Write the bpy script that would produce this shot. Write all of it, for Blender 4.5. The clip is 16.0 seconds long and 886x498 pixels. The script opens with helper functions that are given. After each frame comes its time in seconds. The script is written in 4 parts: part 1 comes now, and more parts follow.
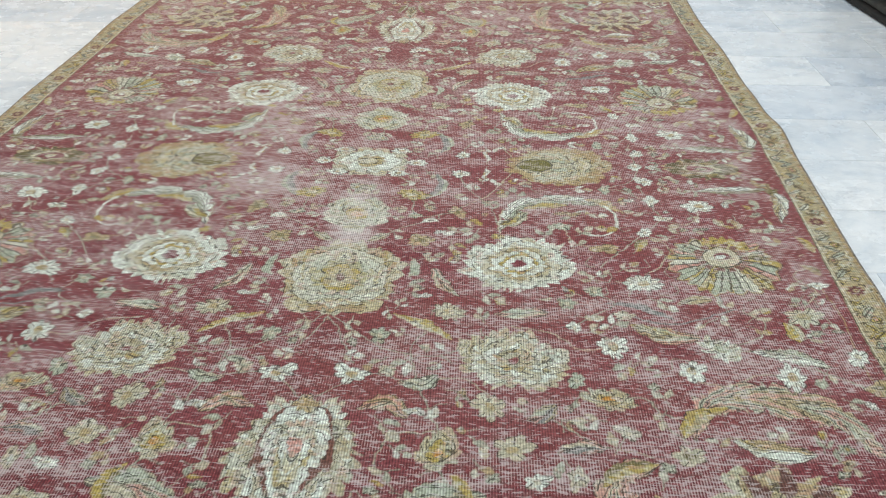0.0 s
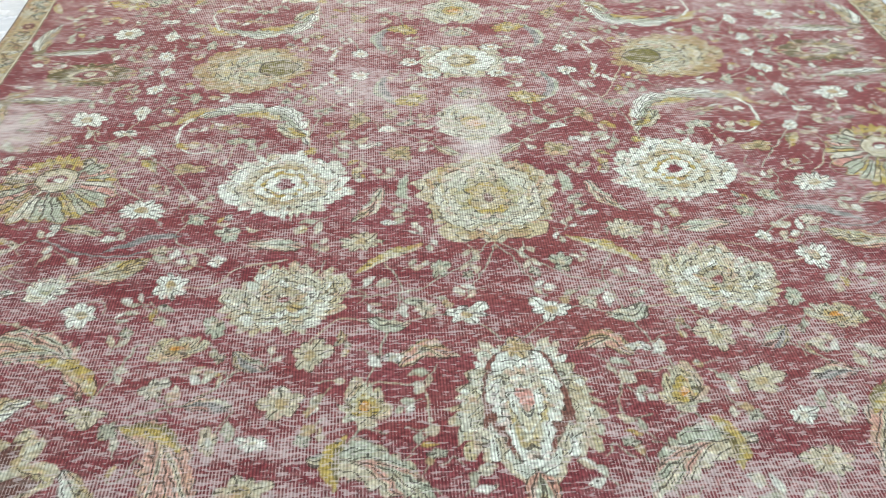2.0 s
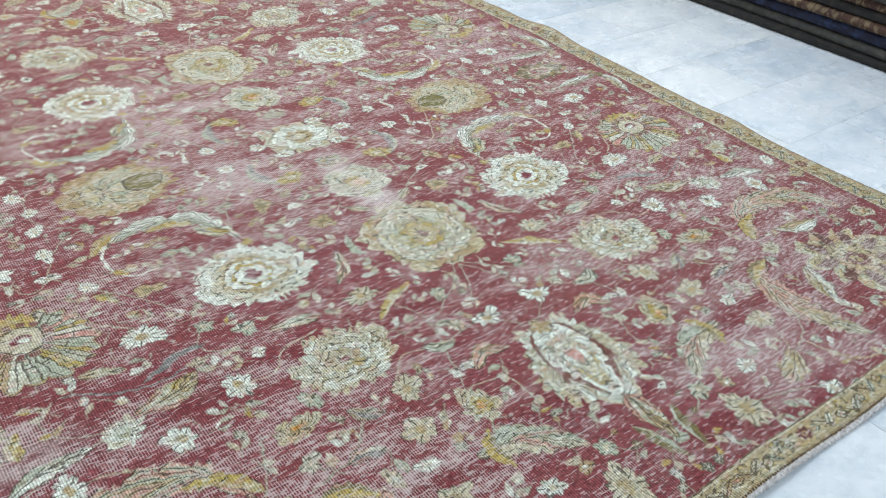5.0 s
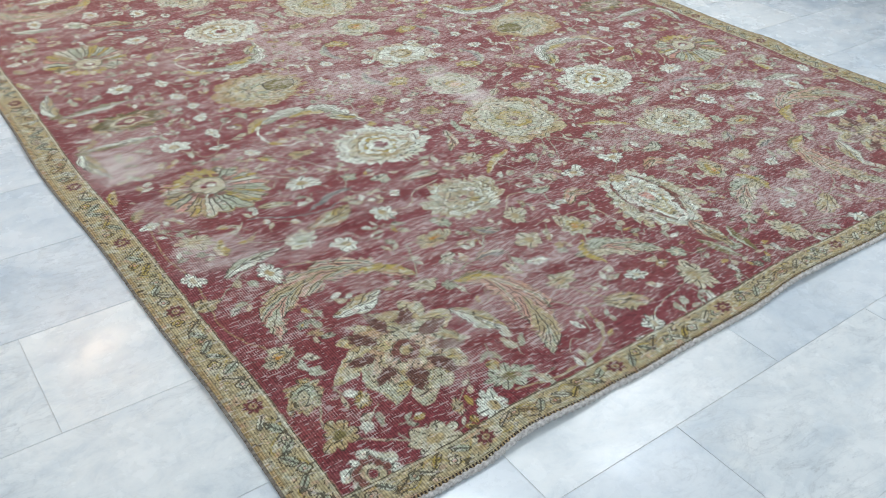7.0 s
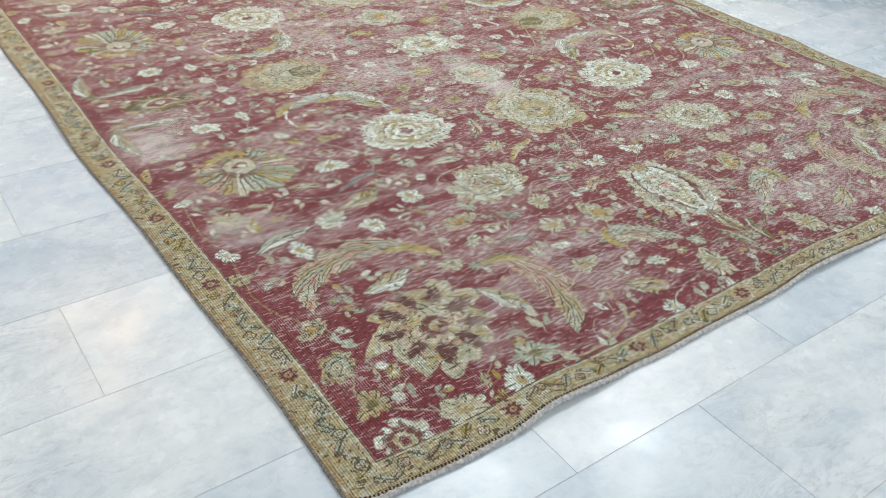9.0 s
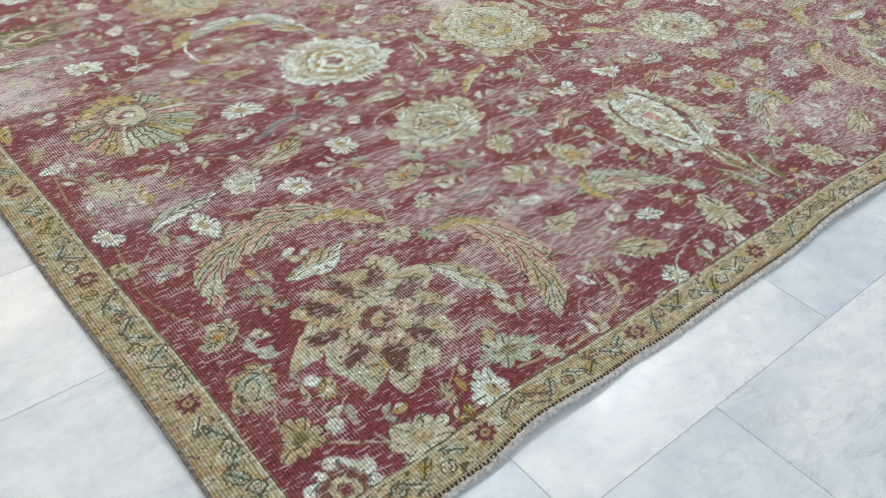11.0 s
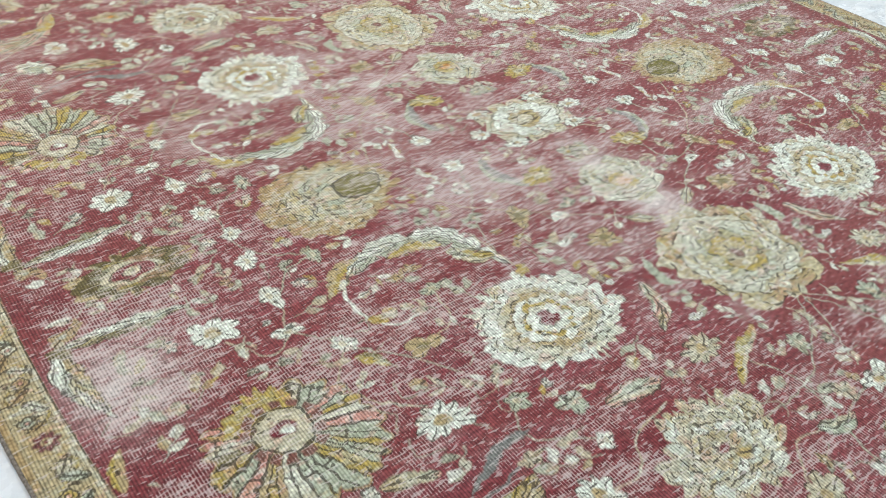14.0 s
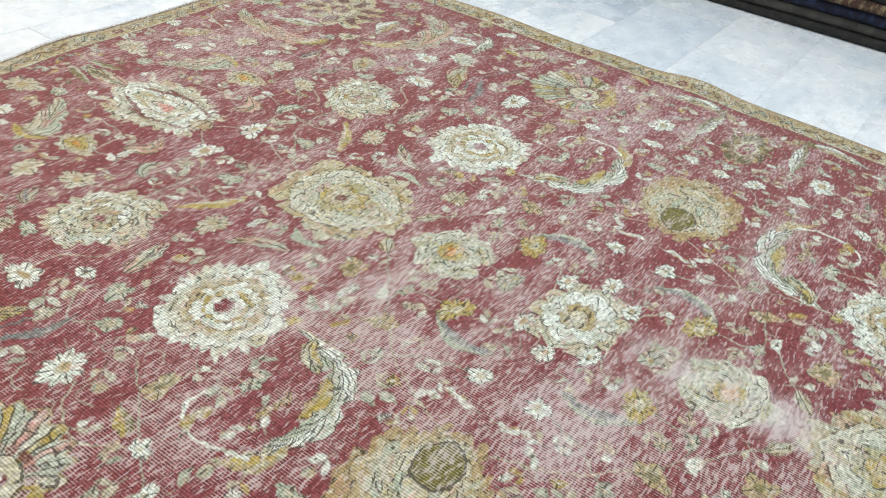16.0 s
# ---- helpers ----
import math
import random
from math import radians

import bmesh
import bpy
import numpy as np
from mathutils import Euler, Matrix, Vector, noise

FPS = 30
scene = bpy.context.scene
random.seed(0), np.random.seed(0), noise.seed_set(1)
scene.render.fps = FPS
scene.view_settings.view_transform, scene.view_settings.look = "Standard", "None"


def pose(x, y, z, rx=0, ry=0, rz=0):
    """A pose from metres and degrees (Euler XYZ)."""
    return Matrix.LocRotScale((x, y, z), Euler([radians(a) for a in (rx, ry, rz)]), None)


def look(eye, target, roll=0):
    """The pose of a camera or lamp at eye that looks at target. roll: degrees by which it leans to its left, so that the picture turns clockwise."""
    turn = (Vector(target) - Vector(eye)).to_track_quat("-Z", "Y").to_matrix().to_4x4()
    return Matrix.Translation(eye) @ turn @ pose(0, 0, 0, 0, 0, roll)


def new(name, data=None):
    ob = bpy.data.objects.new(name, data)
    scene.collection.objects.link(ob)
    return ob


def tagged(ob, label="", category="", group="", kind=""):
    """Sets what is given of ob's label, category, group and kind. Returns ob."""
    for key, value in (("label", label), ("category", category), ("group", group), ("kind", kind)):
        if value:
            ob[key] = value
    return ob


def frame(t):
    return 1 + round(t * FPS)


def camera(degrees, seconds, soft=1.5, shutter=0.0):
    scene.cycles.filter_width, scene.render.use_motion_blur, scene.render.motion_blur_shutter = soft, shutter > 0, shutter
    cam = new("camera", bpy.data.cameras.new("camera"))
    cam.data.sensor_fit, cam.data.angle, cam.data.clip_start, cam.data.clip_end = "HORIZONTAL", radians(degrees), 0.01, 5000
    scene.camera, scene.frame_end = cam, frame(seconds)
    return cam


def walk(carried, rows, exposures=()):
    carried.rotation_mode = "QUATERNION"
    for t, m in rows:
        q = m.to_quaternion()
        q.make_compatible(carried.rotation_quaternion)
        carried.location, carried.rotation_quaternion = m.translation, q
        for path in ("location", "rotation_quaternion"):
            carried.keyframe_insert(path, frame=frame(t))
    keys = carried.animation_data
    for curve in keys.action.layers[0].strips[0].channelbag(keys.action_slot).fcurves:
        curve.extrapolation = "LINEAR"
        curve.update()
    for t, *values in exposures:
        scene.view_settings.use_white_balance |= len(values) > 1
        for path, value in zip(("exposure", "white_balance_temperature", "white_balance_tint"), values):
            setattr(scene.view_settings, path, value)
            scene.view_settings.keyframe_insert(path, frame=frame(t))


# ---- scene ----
cam = camera(55.3, 16.0, soft=1.1)
PATH = [
    (0, (0.374, -1.916, 1.311), (0.295, -0.225, 0.245), -0.0),
    (0.5, (0.211, -1.908, 1.316), (0.124, -0.221, 0.244), 0.1),
    (1, (0.068, -1.792, 1.288), (0.029, -0.169, 0.12), -1.4),
    (1.5, (-0.098, -1.688, 1.261), (-0.062, -0.116, 0.025), -1.5),
    (2, (-0.23, -1.671, 1.245), (-0.119, -0.141, -0.038), -0.0),
    (2.5, (-0.443, -1.689, 1.274), (-0.179, -0.137, 0.04), 0.9),
    (3, (-0.608, -1.678, 1.292), (-0.236, -0.097, 0.125), 0.8),
    (3.2, (-0.657, -1.647, 1.286), (-0.249, -0.069, 0.126), 1.2),
    (5.3, (-1.353, -1.634, 1.402), (-0.245, -0.426, 0.256), 2.1),
    (5.5, (-1.409, -1.725, 1.395), (-0.285, -0.534, 0.247), 1.0),
    (6, (-1.596, -1.957, 1.349), (-0.538, -0.745, 0.162), -0.7),
    (6.5, (-1.694, -2.031, 1.34), (-0.699, -0.732, 0.191), 0.2),
    (7, (-1.829, -2.05, 1.328), (-0.842, -0.735, 0.189), 1.7),
    (7.5, (-1.917, -2.076, 1.32), (-0.922, -0.787, 0.158), 2.5),
    (8, (-1.948, -2.08, 1.328), (-0.944, -0.779, 0.187), 2.5),
    (8.5, (-1.948, -2.074, 1.336), (-0.944, -0.756, 0.216), 2.8),
    (9, (-1.926, -2.074, 1.323), (-0.945, -0.757, 0.181), 2.9),
    (9.2, (-1.912, -2.075, 1.314), (-0.937, -0.767, 0.156), 2.8),
    (11.3, (-1.627, -1.647, 1.136), (-0.625, -0.507, -0.165), 2.8),
    (11.5, (-1.617, -1.592, 1.146), (-0.646, -0.43, -0.16), 2.7),
    (12, (-1.569, -1.463, 1.146), (-0.723, -0.208, -0.162), 0.1),
    (12.5, (-1.474, -1.256, 1.126), (-0.656, -0.008, -0.206), -0.1),
    (13, (-1.416, -1.075, 1.119), (-0.529, 0.102, -0.233), 2.2),
    (13.5, (-1.464, -0.909, 1.152), (-0.509, 0.256, -0.163), 2.6),
    (14, (-1.474, -0.746, 1.196), (-0.485, 0.452, -0.063), 3.0),
    (14.5, (-1.41, -0.502, 1.193), (-0.403, 0.683, -0.065), 3.0),
    (15, (-1.339, -0.265, 1.198), (-0.261, 0.857, -0.058), 3.9),
    (15.5, (-1.355, -0.062, 1.206), (-0.093, 0.92, 0.005), 6.2),
    (16, (-1.466, 0.19, 1.252), (-0.089, 1.046, 0.082), 6.9),
]
GLOW = [(0, -0.34, 6500, 10), (1, -0.29, 6500, 10), (1.5, -0.08, 6400, 10), (2.5, -0.02, 6400, 10), (3.2, -0.04, 6350, 10), (5.3, -0.17, 6100, 10), (6, -0.27, 5950, 10),
        (6.5, -0.27, 6150, 10), (7.5, -0.25, 6350, 10), (9.2, -0.21, 6550, 10), (11.3, -0.24, 6550, 10), (12.5, -0.26, 6550, 10), (13.5, -0.10, 6500, 10), (14.5, -0.10, 6450, 10), (15, -0.14, 6450, 10), (16, -0.13, 6450, 10)]
walk(cam, [(t, look(eye, target, roll)) for t, eye, target, roll in PATH], GLOW)

# ---- daylight is shut out: a showroom lit by unseen, assumed cool ceiling panels ----
world = bpy.data.worlds.new("showroom_air")
scene.world = world
world.use_nodes = True
world.node_tree.nodes["Background"].inputs[0].default_value = (0.55, 0.62, 0.70, 1)
world.node_tree.nodes["Background"].inputs[1].default_value = 0.0
scene.view_settings.exposure = 0.0

ROOM_X = (-4.2, 3.4)
ROOM_Y = (-4.6, 4.9)
ROOM_H = 2.9
# unseen: first set by a floor glint, the rest added to even the light
PANELS = [(1.55, 0.35), (1.9, 3.1), (1.9, -3.5), (0.3, 0.5), (0.3, 3.1), (0.3, -3.5), (-3.4, 0.5), (-3.4, 3.1), (-3.4, -3.5)]
PANEL_WATTS = 26.5
# unseen, added near the far end to warm and brighten the rug there
ADDED_WARM_LAMPS = [(-1.1, 3.1), (-2.6, 3.6)]
WARM_WATTS = 17.0


# ---- mesh helpers ----
def mesh_from(name, verts, faces, material=None, smooth=False):
    me = bpy.data.meshes.new(name)
    me.from_pydata(verts, [], faces)
    me.update()
    if material:
        me.materials.append(material)
    if smooth:
        for p in me.polygons:
            p.use_smooth = True
    return me


def part(name, bm, material, parent, label=""):
    me = bpy.data.meshes.new(name)
    bm.to_mesh(me)
    bm.free()
    me.materials.append(material)
    ob = new(name, me)
    ob.parent = parent
    if label:
        ob["label"] = label
    return ob


def box_bm(x0, y0, z0, x1, y1, z1, bevel=0.0, segments=1):
    bm = bmesh.new()
    bmesh.ops.create_cube(bm, size=1.0)
    bmesh.ops.scale(bm, vec=(x1 - x0, y1 - y0, z1 - z0), verts=bm.verts)
    bmesh.ops.translate(bm, vec=((x0 + x1) / 2, (y0 + y1) / 2, (z0 + z1) / 2), verts=bm.verts)
    if bevel:
        bmesh.ops.bevel(bm, geom=bm.edges[:], offset=bevel, segments=segments, affect="EDGES", profile=0.5)
    return bm


def solid(name, bm, material, label, category="", kind=""):
    me = bpy.data.meshes.new(name)
    bm.to_mesh(me)
    bm.free()
    me.materials.append(material)
    return tagged(new(name, me), label, category, "", kind)


# ---- materials ----
def nodes_of(name, rough=0.6):
    m = bpy.data.materials.new(name)
    m.use_nodes = True
    nt = m.node_tree
    b = nt.nodes["Principled BSDF"]
    b.inputs["Roughness"].default_value = rough
    return m, nt, b


def add(nt, kind, **inputs):
    n = nt.nodes.new(kind)
    for k, v in inputs.items():
        n.inputs[k.replace("_", " ")].default_value = v
    return n


def ramp(nt, fac, stops):
    r = nt.nodes.new("ShaderNodeValToRGB")
    e = r.color_ramp.elements
    while len(e) < len(stops):
        e.new(0.5)
    for el, (p, c) in zip(e, stops):
        el.position = p
        el.color = (*c, 1) if len(c) == 3 else c
    nt.links.new(fac, r.inputs[0])
    return r.outputs[0]


def mix(nt, fac, a, b, mode="MIX"):
    n = nt.nodes.new("ShaderNodeMix")
    n.data_type = "RGBA"
    n.blend_type = mode
    for sock, val in ((n.inputs[0], fac), (n.inputs[6], a), (n.inputs[7], b)):
        if hasattr(val, "is_linked"):
            nt.links.new(val, sock)
        elif isinstance(val, tuple):
            sock.default_value = (*val, 1)
        else:
            sock.default_value = val
    return n.outputs[2]


def math_node(nt, op, a, b=0.0):
    n = nt.nodes.new("ShaderNodeMath")
    n.operation = op
    for sock, val in ((n.inputs[0], a), (n.inputs[1], b)):
        if hasattr(val, "is_linked"):
            nt.links.new(val, sock)
        else:
            sock.default_value = val
    return n.outputs[0]


def mapped(nt, source, scale=(1, 1, 1), turn=0.0):
    mp = nt.nodes.new("ShaderNodeMapping")
    mp.inputs["Scale"].default_value = scale
    mp.inputs["Rotation"].default_value = (0, 0, turn)
    nt.links.new(source, mp.inputs[0])
    return mp.outputs[0]


def noise_of(nt, vector, scale, detail=4.0, rough=0.55, distortion=0.0):
    n = add(nt, "ShaderNodeTexNoise", Scale=scale, Detail=detail, Roughness=rough, Distortion=distortion)
    nt.links.new(vector, n.inputs["Vector"])
    return n.outputs["Fac"]


def bump(nt, bsdf, height, strength, distance):
    b = add(nt, "ShaderNodeBump", Strength=strength, Distance=distance)
    nt.links.new(height, b.inputs["Height"])
    nt.links.new(b.outputs[0], bsdf.inputs["Normal"])


def marble_material():
    m, nt, b = nodes_of("white_marble", 0.35)
    b.inputs["Specular IOR Level"].default_value = 0.45
    geo = nt.nodes.new("ShaderNodeNewGeometry").outputs["Position"]
    rnd = nt.nodes.new("ShaderNodeObjectInfo").outputs["Random"]
    shift = nt.nodes.new("ShaderNodeVectorMath")
    shift.operation = "MULTIPLY_ADD"
    cmb = nt.nodes.new("ShaderNodeCombineXYZ")
    for i in range(3):
        nt.links.new(rnd, cmb.inputs[i])
    nt.links.new(cmb.outputs[0], shift.inputs[0])
    shift.inputs[1].default_value = (37, 61, 13)
    nt.links.new(geo, shift.inputs[2])
    p = shift.outputs[0]
    cloud = noise_of(nt, mapped(nt, p, (1, 1.6, 1), 0.5), 3.2, 6, 0.6, 0.6)
    base = ramp(nt, cloud, [(0.3, (0.58, 0.65, 0.71)), (0.5, (0.74, 0.785, 0.81)), (0.72, (0.82, 0.85, 0.865))])
    tone = ramp(nt, rnd, [(0.0, (0.86, 0.895, 0.935)), (0.4, (0.93, 0.95, 0.97)), (0.6, (1, 1, 0.99)), (1.0, (1.04, 1.04, 1.03))])
    col = mix(nt, 1.0, base, tone, "MULTIPLY")
    grain = noise_of(nt, p, 17, 8, 0.72, 0.4)
    col = mix(nt, 1.0, col, ramp(nt, grain, [(0.32, (0.86, 0.88, 0.90)), (0.5, (1.0,) * 3), (0.7, (1.06, 1.05, 1.04))]), "MULTIPLY")
    vein = noise_of(nt, mapped(nt, p, (1.0, 2.2, 1), 0.7), 5.5, 8, 0.62, 1.4)
    band = math_node(nt, "ABSOLUTE", math_node(nt, "SUBTRACT", vein, 0.5))
    veins = ramp(nt, band, [(0.0, (0.34,) * 3), (0.014, (0.14,) * 3), (0.06, (0,) * 3)])
    patch = ramp(nt, noise_of(nt, p, 2.3, 3), [(0.46, (0,) * 3), (0.64, (1,) * 3)])
    col = mix(nt, math_node(nt, "MULTIPLY", veins, patch), col, (0.34, 0.38, 0.42))
    fleck = ramp(nt, noise_of(nt, mapped(nt, p, (1, 2.5, 1), 0.4), 30, 5, 0.72), [(0.56, (0,) * 3), (0.72, (0.7,) * 3)])
    col = mix(nt, math_node(nt, "MULTIPLY", fleck, patch), col, (0.38, 0.42, 0.45))
    nt.links.new(col, b.inputs["Base Color"])
    gl = noise_of(nt, geo, 9, 5, 0.6)
    nt.links.new(ramp(nt, gl, [(0.3, (0.17,) * 3), (0.7, (0.34,) * 3)]), b.inputs["Roughness"])
    bump(nt, b, noise_of(nt, geo, 60, 4, 0.6), 0.12, 0.0015)
    return m


def plain_material(name, a, c, rough, scale, strength=0.2, distance=0.002):
    m, nt, b = nodes_of(name, rough)
    o = nt.nodes.new("ShaderNodeTexCoord").outputs["Object"]
    n = noise_of(nt, o, scale, 6, 0.62)
    nt.links.new(ramp(nt, n, [(0.3, a), (0.7, c)]), b.inputs["Base Color"])
    bump(nt, b, noise_of(nt, o, scale * 9, 3), strength, distance)
    return m


def wool_material(name, a, c, accent, stripes):
    """Folded carpet: dark pile with rows of faded pattern along its edge."""
    m, nt, b = nodes_of(name, 0.95)
    o = nt.nodes.new("ShaderNodeTexCoord").outputs["Object"]
    col = ramp(nt, noise_of(nt, mapped(nt, o, (1, 1, 1)), 14, 5, 0.65), [(0.3, a), (0.7, c)])
    spot = ramp(nt, noise_of(nt, mapped(nt, o, (4, stripes, 20)), 1.0, 3, 0.6), [(0.50, (0,) * 3), (0.60, (1,) * 3)])
    col = mix(nt, math_node(nt, "MULTIPLY", spot, 0.8), col, accent)
    fuzz = noise_of(nt, mapped(nt, o, (500, 120, 500)), 1.0, 3)
    col = mix(nt, 0.5, col, ramp(nt, fuzz, [(0.3, (0.35,) * 3), (0.7, (1.0,) * 3)]), "MULTIPLY")
    nt.links.new(col, b.inputs["Base Color"])
    bump(nt, b, fuzz, 0.6, 0.002)
    return m


def rug_material():
    m, nt, b = nodes_of("worn_wool_pile", 0.92)
    b.inputs["Specular IOR Level"].default_value = 0.15
    b.inputs["Sheen Weight"].default_value = 0.18
    b.inputs["Sheen Roughness"].default_value = 0.45
    b.inputs["Sheen Tint"].default_value = (1.0, 0.93, 0.88, 1)
    dye = nt.nodes.new("ShaderNodeAttribute")
    dye.attribute_name = "dye"
    worn = nt.nodes.new("ShaderNodeAttribute")
    worn.attribute_name = "worn"
    o = nt.nodes.new("ShaderNodeTexCoord").outputs["Object"]
    w = worn.outputs["Fac"]
    # rows of knots and the mottling of single knots
    knots = noise_of(nt, mapped(nt, o, (110, 140, 1)), 1.0, 0, 0.5)
    pen = nt.nodes.new("ShaderNodeAttribute")
    pen.attribute_name = "ink"
    rough_line = math_node(nt, "ADD", pen.outputs["Fac"], math_node(nt, "MULTIPLY", math_node(nt, "SUBTRACT", knots, 0.5), 0.5))
    line = ramp(nt, rough_line, [(0.30, (0,) * 3), (0.50, (1,) * 3)])
    col = mix(nt, math_node(nt, "MULTIPLY", line, 0.80), dye.outputs["Color"], (0.045, 0.036, 0.026))
    col = mix(nt, 1.0, col, ramp(nt, knots, [(0.30, (0.80,) * 3), (0.5, (0.99,) * 3), (0.70, (1.16,) * 3)]), "MULTIPLY")
    tufts = noise_of(nt, mapped(nt, o, (75, 140, 1)), 1.0, 1, 0.5)
    col = mix(nt, 1.0, col, ramp(nt, tufts, [(0.32, (0.74,) * 3), (0.5, (0.99,) * 3), (0.68, (1.20,) * 3)]), "MULTIPLY")
    # ribs of the warps along the length, the gaps between them dark
    row = add(nt, "ShaderNodeTexWave", Scale=52.0, Distortion=0.7, Detail=2.0)
    row.bands_direction = "X"
    row.inputs["Detail Scale"].default_value = 2.0
    nt.links.new(o, row.inputs["Vector"])
    rib = row.outputs["Fac"]
    patchy = ramp(nt, noise_of(nt, mapped(nt, o, (5, 7, 1)), 1.0, 3, 0.6), [(0.35, (0.5,) * 3), (0.65, (0.9,) * 3)])
    col = mix(nt, patchy, col, ramp(nt, rib, [(0.0, (0.52,) * 3), (0.45, (0.97,) * 3), (1.0, (1.24,) * 3)]), "MULTIPLY")
    # bare warps, broken into dots: pale lines on the ribs where the pile is gone
    knot_dots = noise_of(nt, mapped(nt, o, (70, 130, 1)), 1.0, 1, 0.5)
    crest = math_node(nt, "MULTIPLY", rib, math_node(nt, "ADD", math_node(nt, "MULTIPLY", w, 0.75), math_node(nt, "SUBTRACT", knot_dots, 0.25)))
    lines = ramp(nt, crest, [(0.42, (0,) * 3), (0.56, (1,) * 3)])
    col = mix(nt, math_node(nt, "MULTIPLY", lines, 0.42), col, (0.66, 0.59, 0.56))
    # bare wefts: short thin pale dashes along the width
    dash = noise_of(nt, mapped(nt, o, (44, 160, 1)), 1.0, 1, 0.5)
    lift = math_node(nt, "ADD", dash, math_node(nt, "MULTIPLY", w, 0.19))
    bare = ramp(nt, lift, [(0.62, (0,) * 3), (0.69, (1,) * 3)])
    col = mix(nt, math_node(nt, "MULTIPLY", bare, 0.40), col, (0.68, 0.62, 0.60))
    nt.links.new(col, b.inputs["Base Color"])
    bump(nt, b, noise_of(nt, mapped(nt, o, (60, 60, 1)), 1.0, 2, 0.5), 0.15, 0.0012)
    return m


MARBLE = marble_material()
GROUT = plain_material("grey_grout", (0.56, 0.58, 0.58), (0.74, 0.76, 0.76), 0.9, 12)
PLASTER = plain_material("white_plaster", (0.72, 0.73, 0.73), (0.80, 0.80, 0.79), 0.85, 3)
PILE = rug_material()
CORD = plain_material("grey_binding_wool", (0.07, 0.055, 0.045), (0.36, 0.32, 0.27), 0.95, 140, 0.8, 0.002)
TWINE = plain_material("pale_warp_cotton", (0.30, 0.29, 0.28), (0.82, 0.80, 0.78), 0.95, 130, 0.8, 0.002)
STITCH = plain_material("dark_stitching", (0.02, 0.016, 0.012), (0.05, 0.035, 0.028), 0.95, 60)
BACKING = plain_material("rug_backing", (0.30, 0.22, 0.16), (0.45, 0.36, 0.26), 0.95, 40)
METAL = plain_material("white_metal", (0.75, 0.76, 0.77), (0.8, 0.81, 0.82), 0.4, 8)


# ---- the room: assumed walls and ceiling, out of view, that enclose the light ----
def room():
    x0, x1 = ROOM_X
    y0, y1 = ROOM_Y
    solid("wall_north", box_bm(x0 - 0.15, y1, 0, x1 + 0.15, y1 + 0.15, ROOM_H), PLASTER, "assumed plain white plastered showroom wall, out of view", "wall", "structure")
    solid("wall_south", box_bm(x0 - 0.15, y0 - 0.15, 0, x1 + 0.15, y0, ROOM_H), PLASTER, "assumed plain white plastered showroom wall, out of view", "wall", "structure")
    solid("wall_west", box_bm(x0 - 0.15, y0, 0, x0, y1, ROOM_H), PLASTER, "assumed plain white plastered showroom wall, out of view", "wall", "structure")
    solid("wall_east", box_bm(x1, y0, 0, x1 + 0.15, y1, ROOM_H), PLASTER, "assumed plain white plastered showroom wall, out of view", "wall", "structure")
    solid("ceiling", box_bm(x0 - 0.15, y0 - 0.15, ROOM_H + 0.004, x1 + 0.15, y1 + 0.15, ROOM_H + 0.15), PLASTER, "assumed plain white showroom ceiling, out of view", "ceiling", "structure")


def unseen_ceiling_lights():
    glow = bpy.data.materials.new("milky_diffuser")
    glow.use_nodes = True
    gb = glow.node_tree.nodes["Principled BSDF"]
    gb.inputs["Base Color"].default_value = (0.9, 0.93, 0.95, 1)
    for x, y in PANELS + ADDED_WARM_LAMPS:
        warm = (x, y) in ADDED_WARM_LAMPS
        lamp = tagged(new("unseen_ceiling_light"), "assumed square white ceiling panel light, out of view, switched on", "light", "ceiling panels")
        lamp.location = (x, y, ROOM_H)
        for dx, dy, sx, sy in ((0, 0.31, 0.64, 0.02), (0, -0.31, 0.64, 0.02), (0.31, 0, 0.02, 0.60), (-0.31, 0, 0.02, 0.60)):
            part("frame", box_bm(dx - sx / 2, dy - sy / 2, -0.03, dx + sx / 2, dy + sy / 2, 0.0), METAL, lamp)
        part("diffuser", box_bm(-0.298, -0.298, -0.015, 0.298, 0.298, -0.003), glow, lamp, "milky white diffuser")
        data = bpy.data.lights.new("panel_glow", "AREA")
        data.shape, data.size, data.size_y = "RECTANGLE", 0.58, 0.58
        data.energy, data.color = (WARM_WATTS, (1.0, 0.62, 0.32)) if warm else (PANEL_WATTS, (0.90, 0.96, 1.0))
        ob = new("panel_glow", data)
        ob.location = (x, y, ROOM_H - 0.04)


# ---- the rug: its design, drawn for one quarter and mirrored twice ----
HALF_W, HALF_L, BORDER = 1.45, 1.878, 0.095
STEP = 0.002
RED, CRIMSON, BRICK = (0.205, 0.050, 0.053), (0.145, 0.021, 0.030), (0.242, 0.088, 0.078)
ROSE = (0.235, 0.066, 0.080)
CREAM, IVORY, SAGE = (0.49, 0.46, 0.33), (0.65, 0.70, 0.62), (0.37, 0.41, 0.31)
TAN, SAND, MUSTARD = (0.35, 0.255, 0.125), (0.40, 0.32, 0.17), (0.40, 0.31, 0.085)
OLIVE, DARK, BROWN = (0.17, 0.145, 0.055), (0.050, 0.042, 0.032), (0.17, 0.075, 0.055)
PALE = (0.54, 0.55, 0.44)
PINK, SLATE, ORANGE = (0.52, 0.27, 0.22), (0.17, 0.18, 0.17), (0.55, 0.26, 0.04)
COLS = int(round(HALF_W / STEP)) + 8
ROWS = int(round(HALF_L / STEP)) + 8
canvas = np.zeros((ROWS, COLS, 3))
canvas[:] = RED
taken = np.zeros((ROWS, COLS))
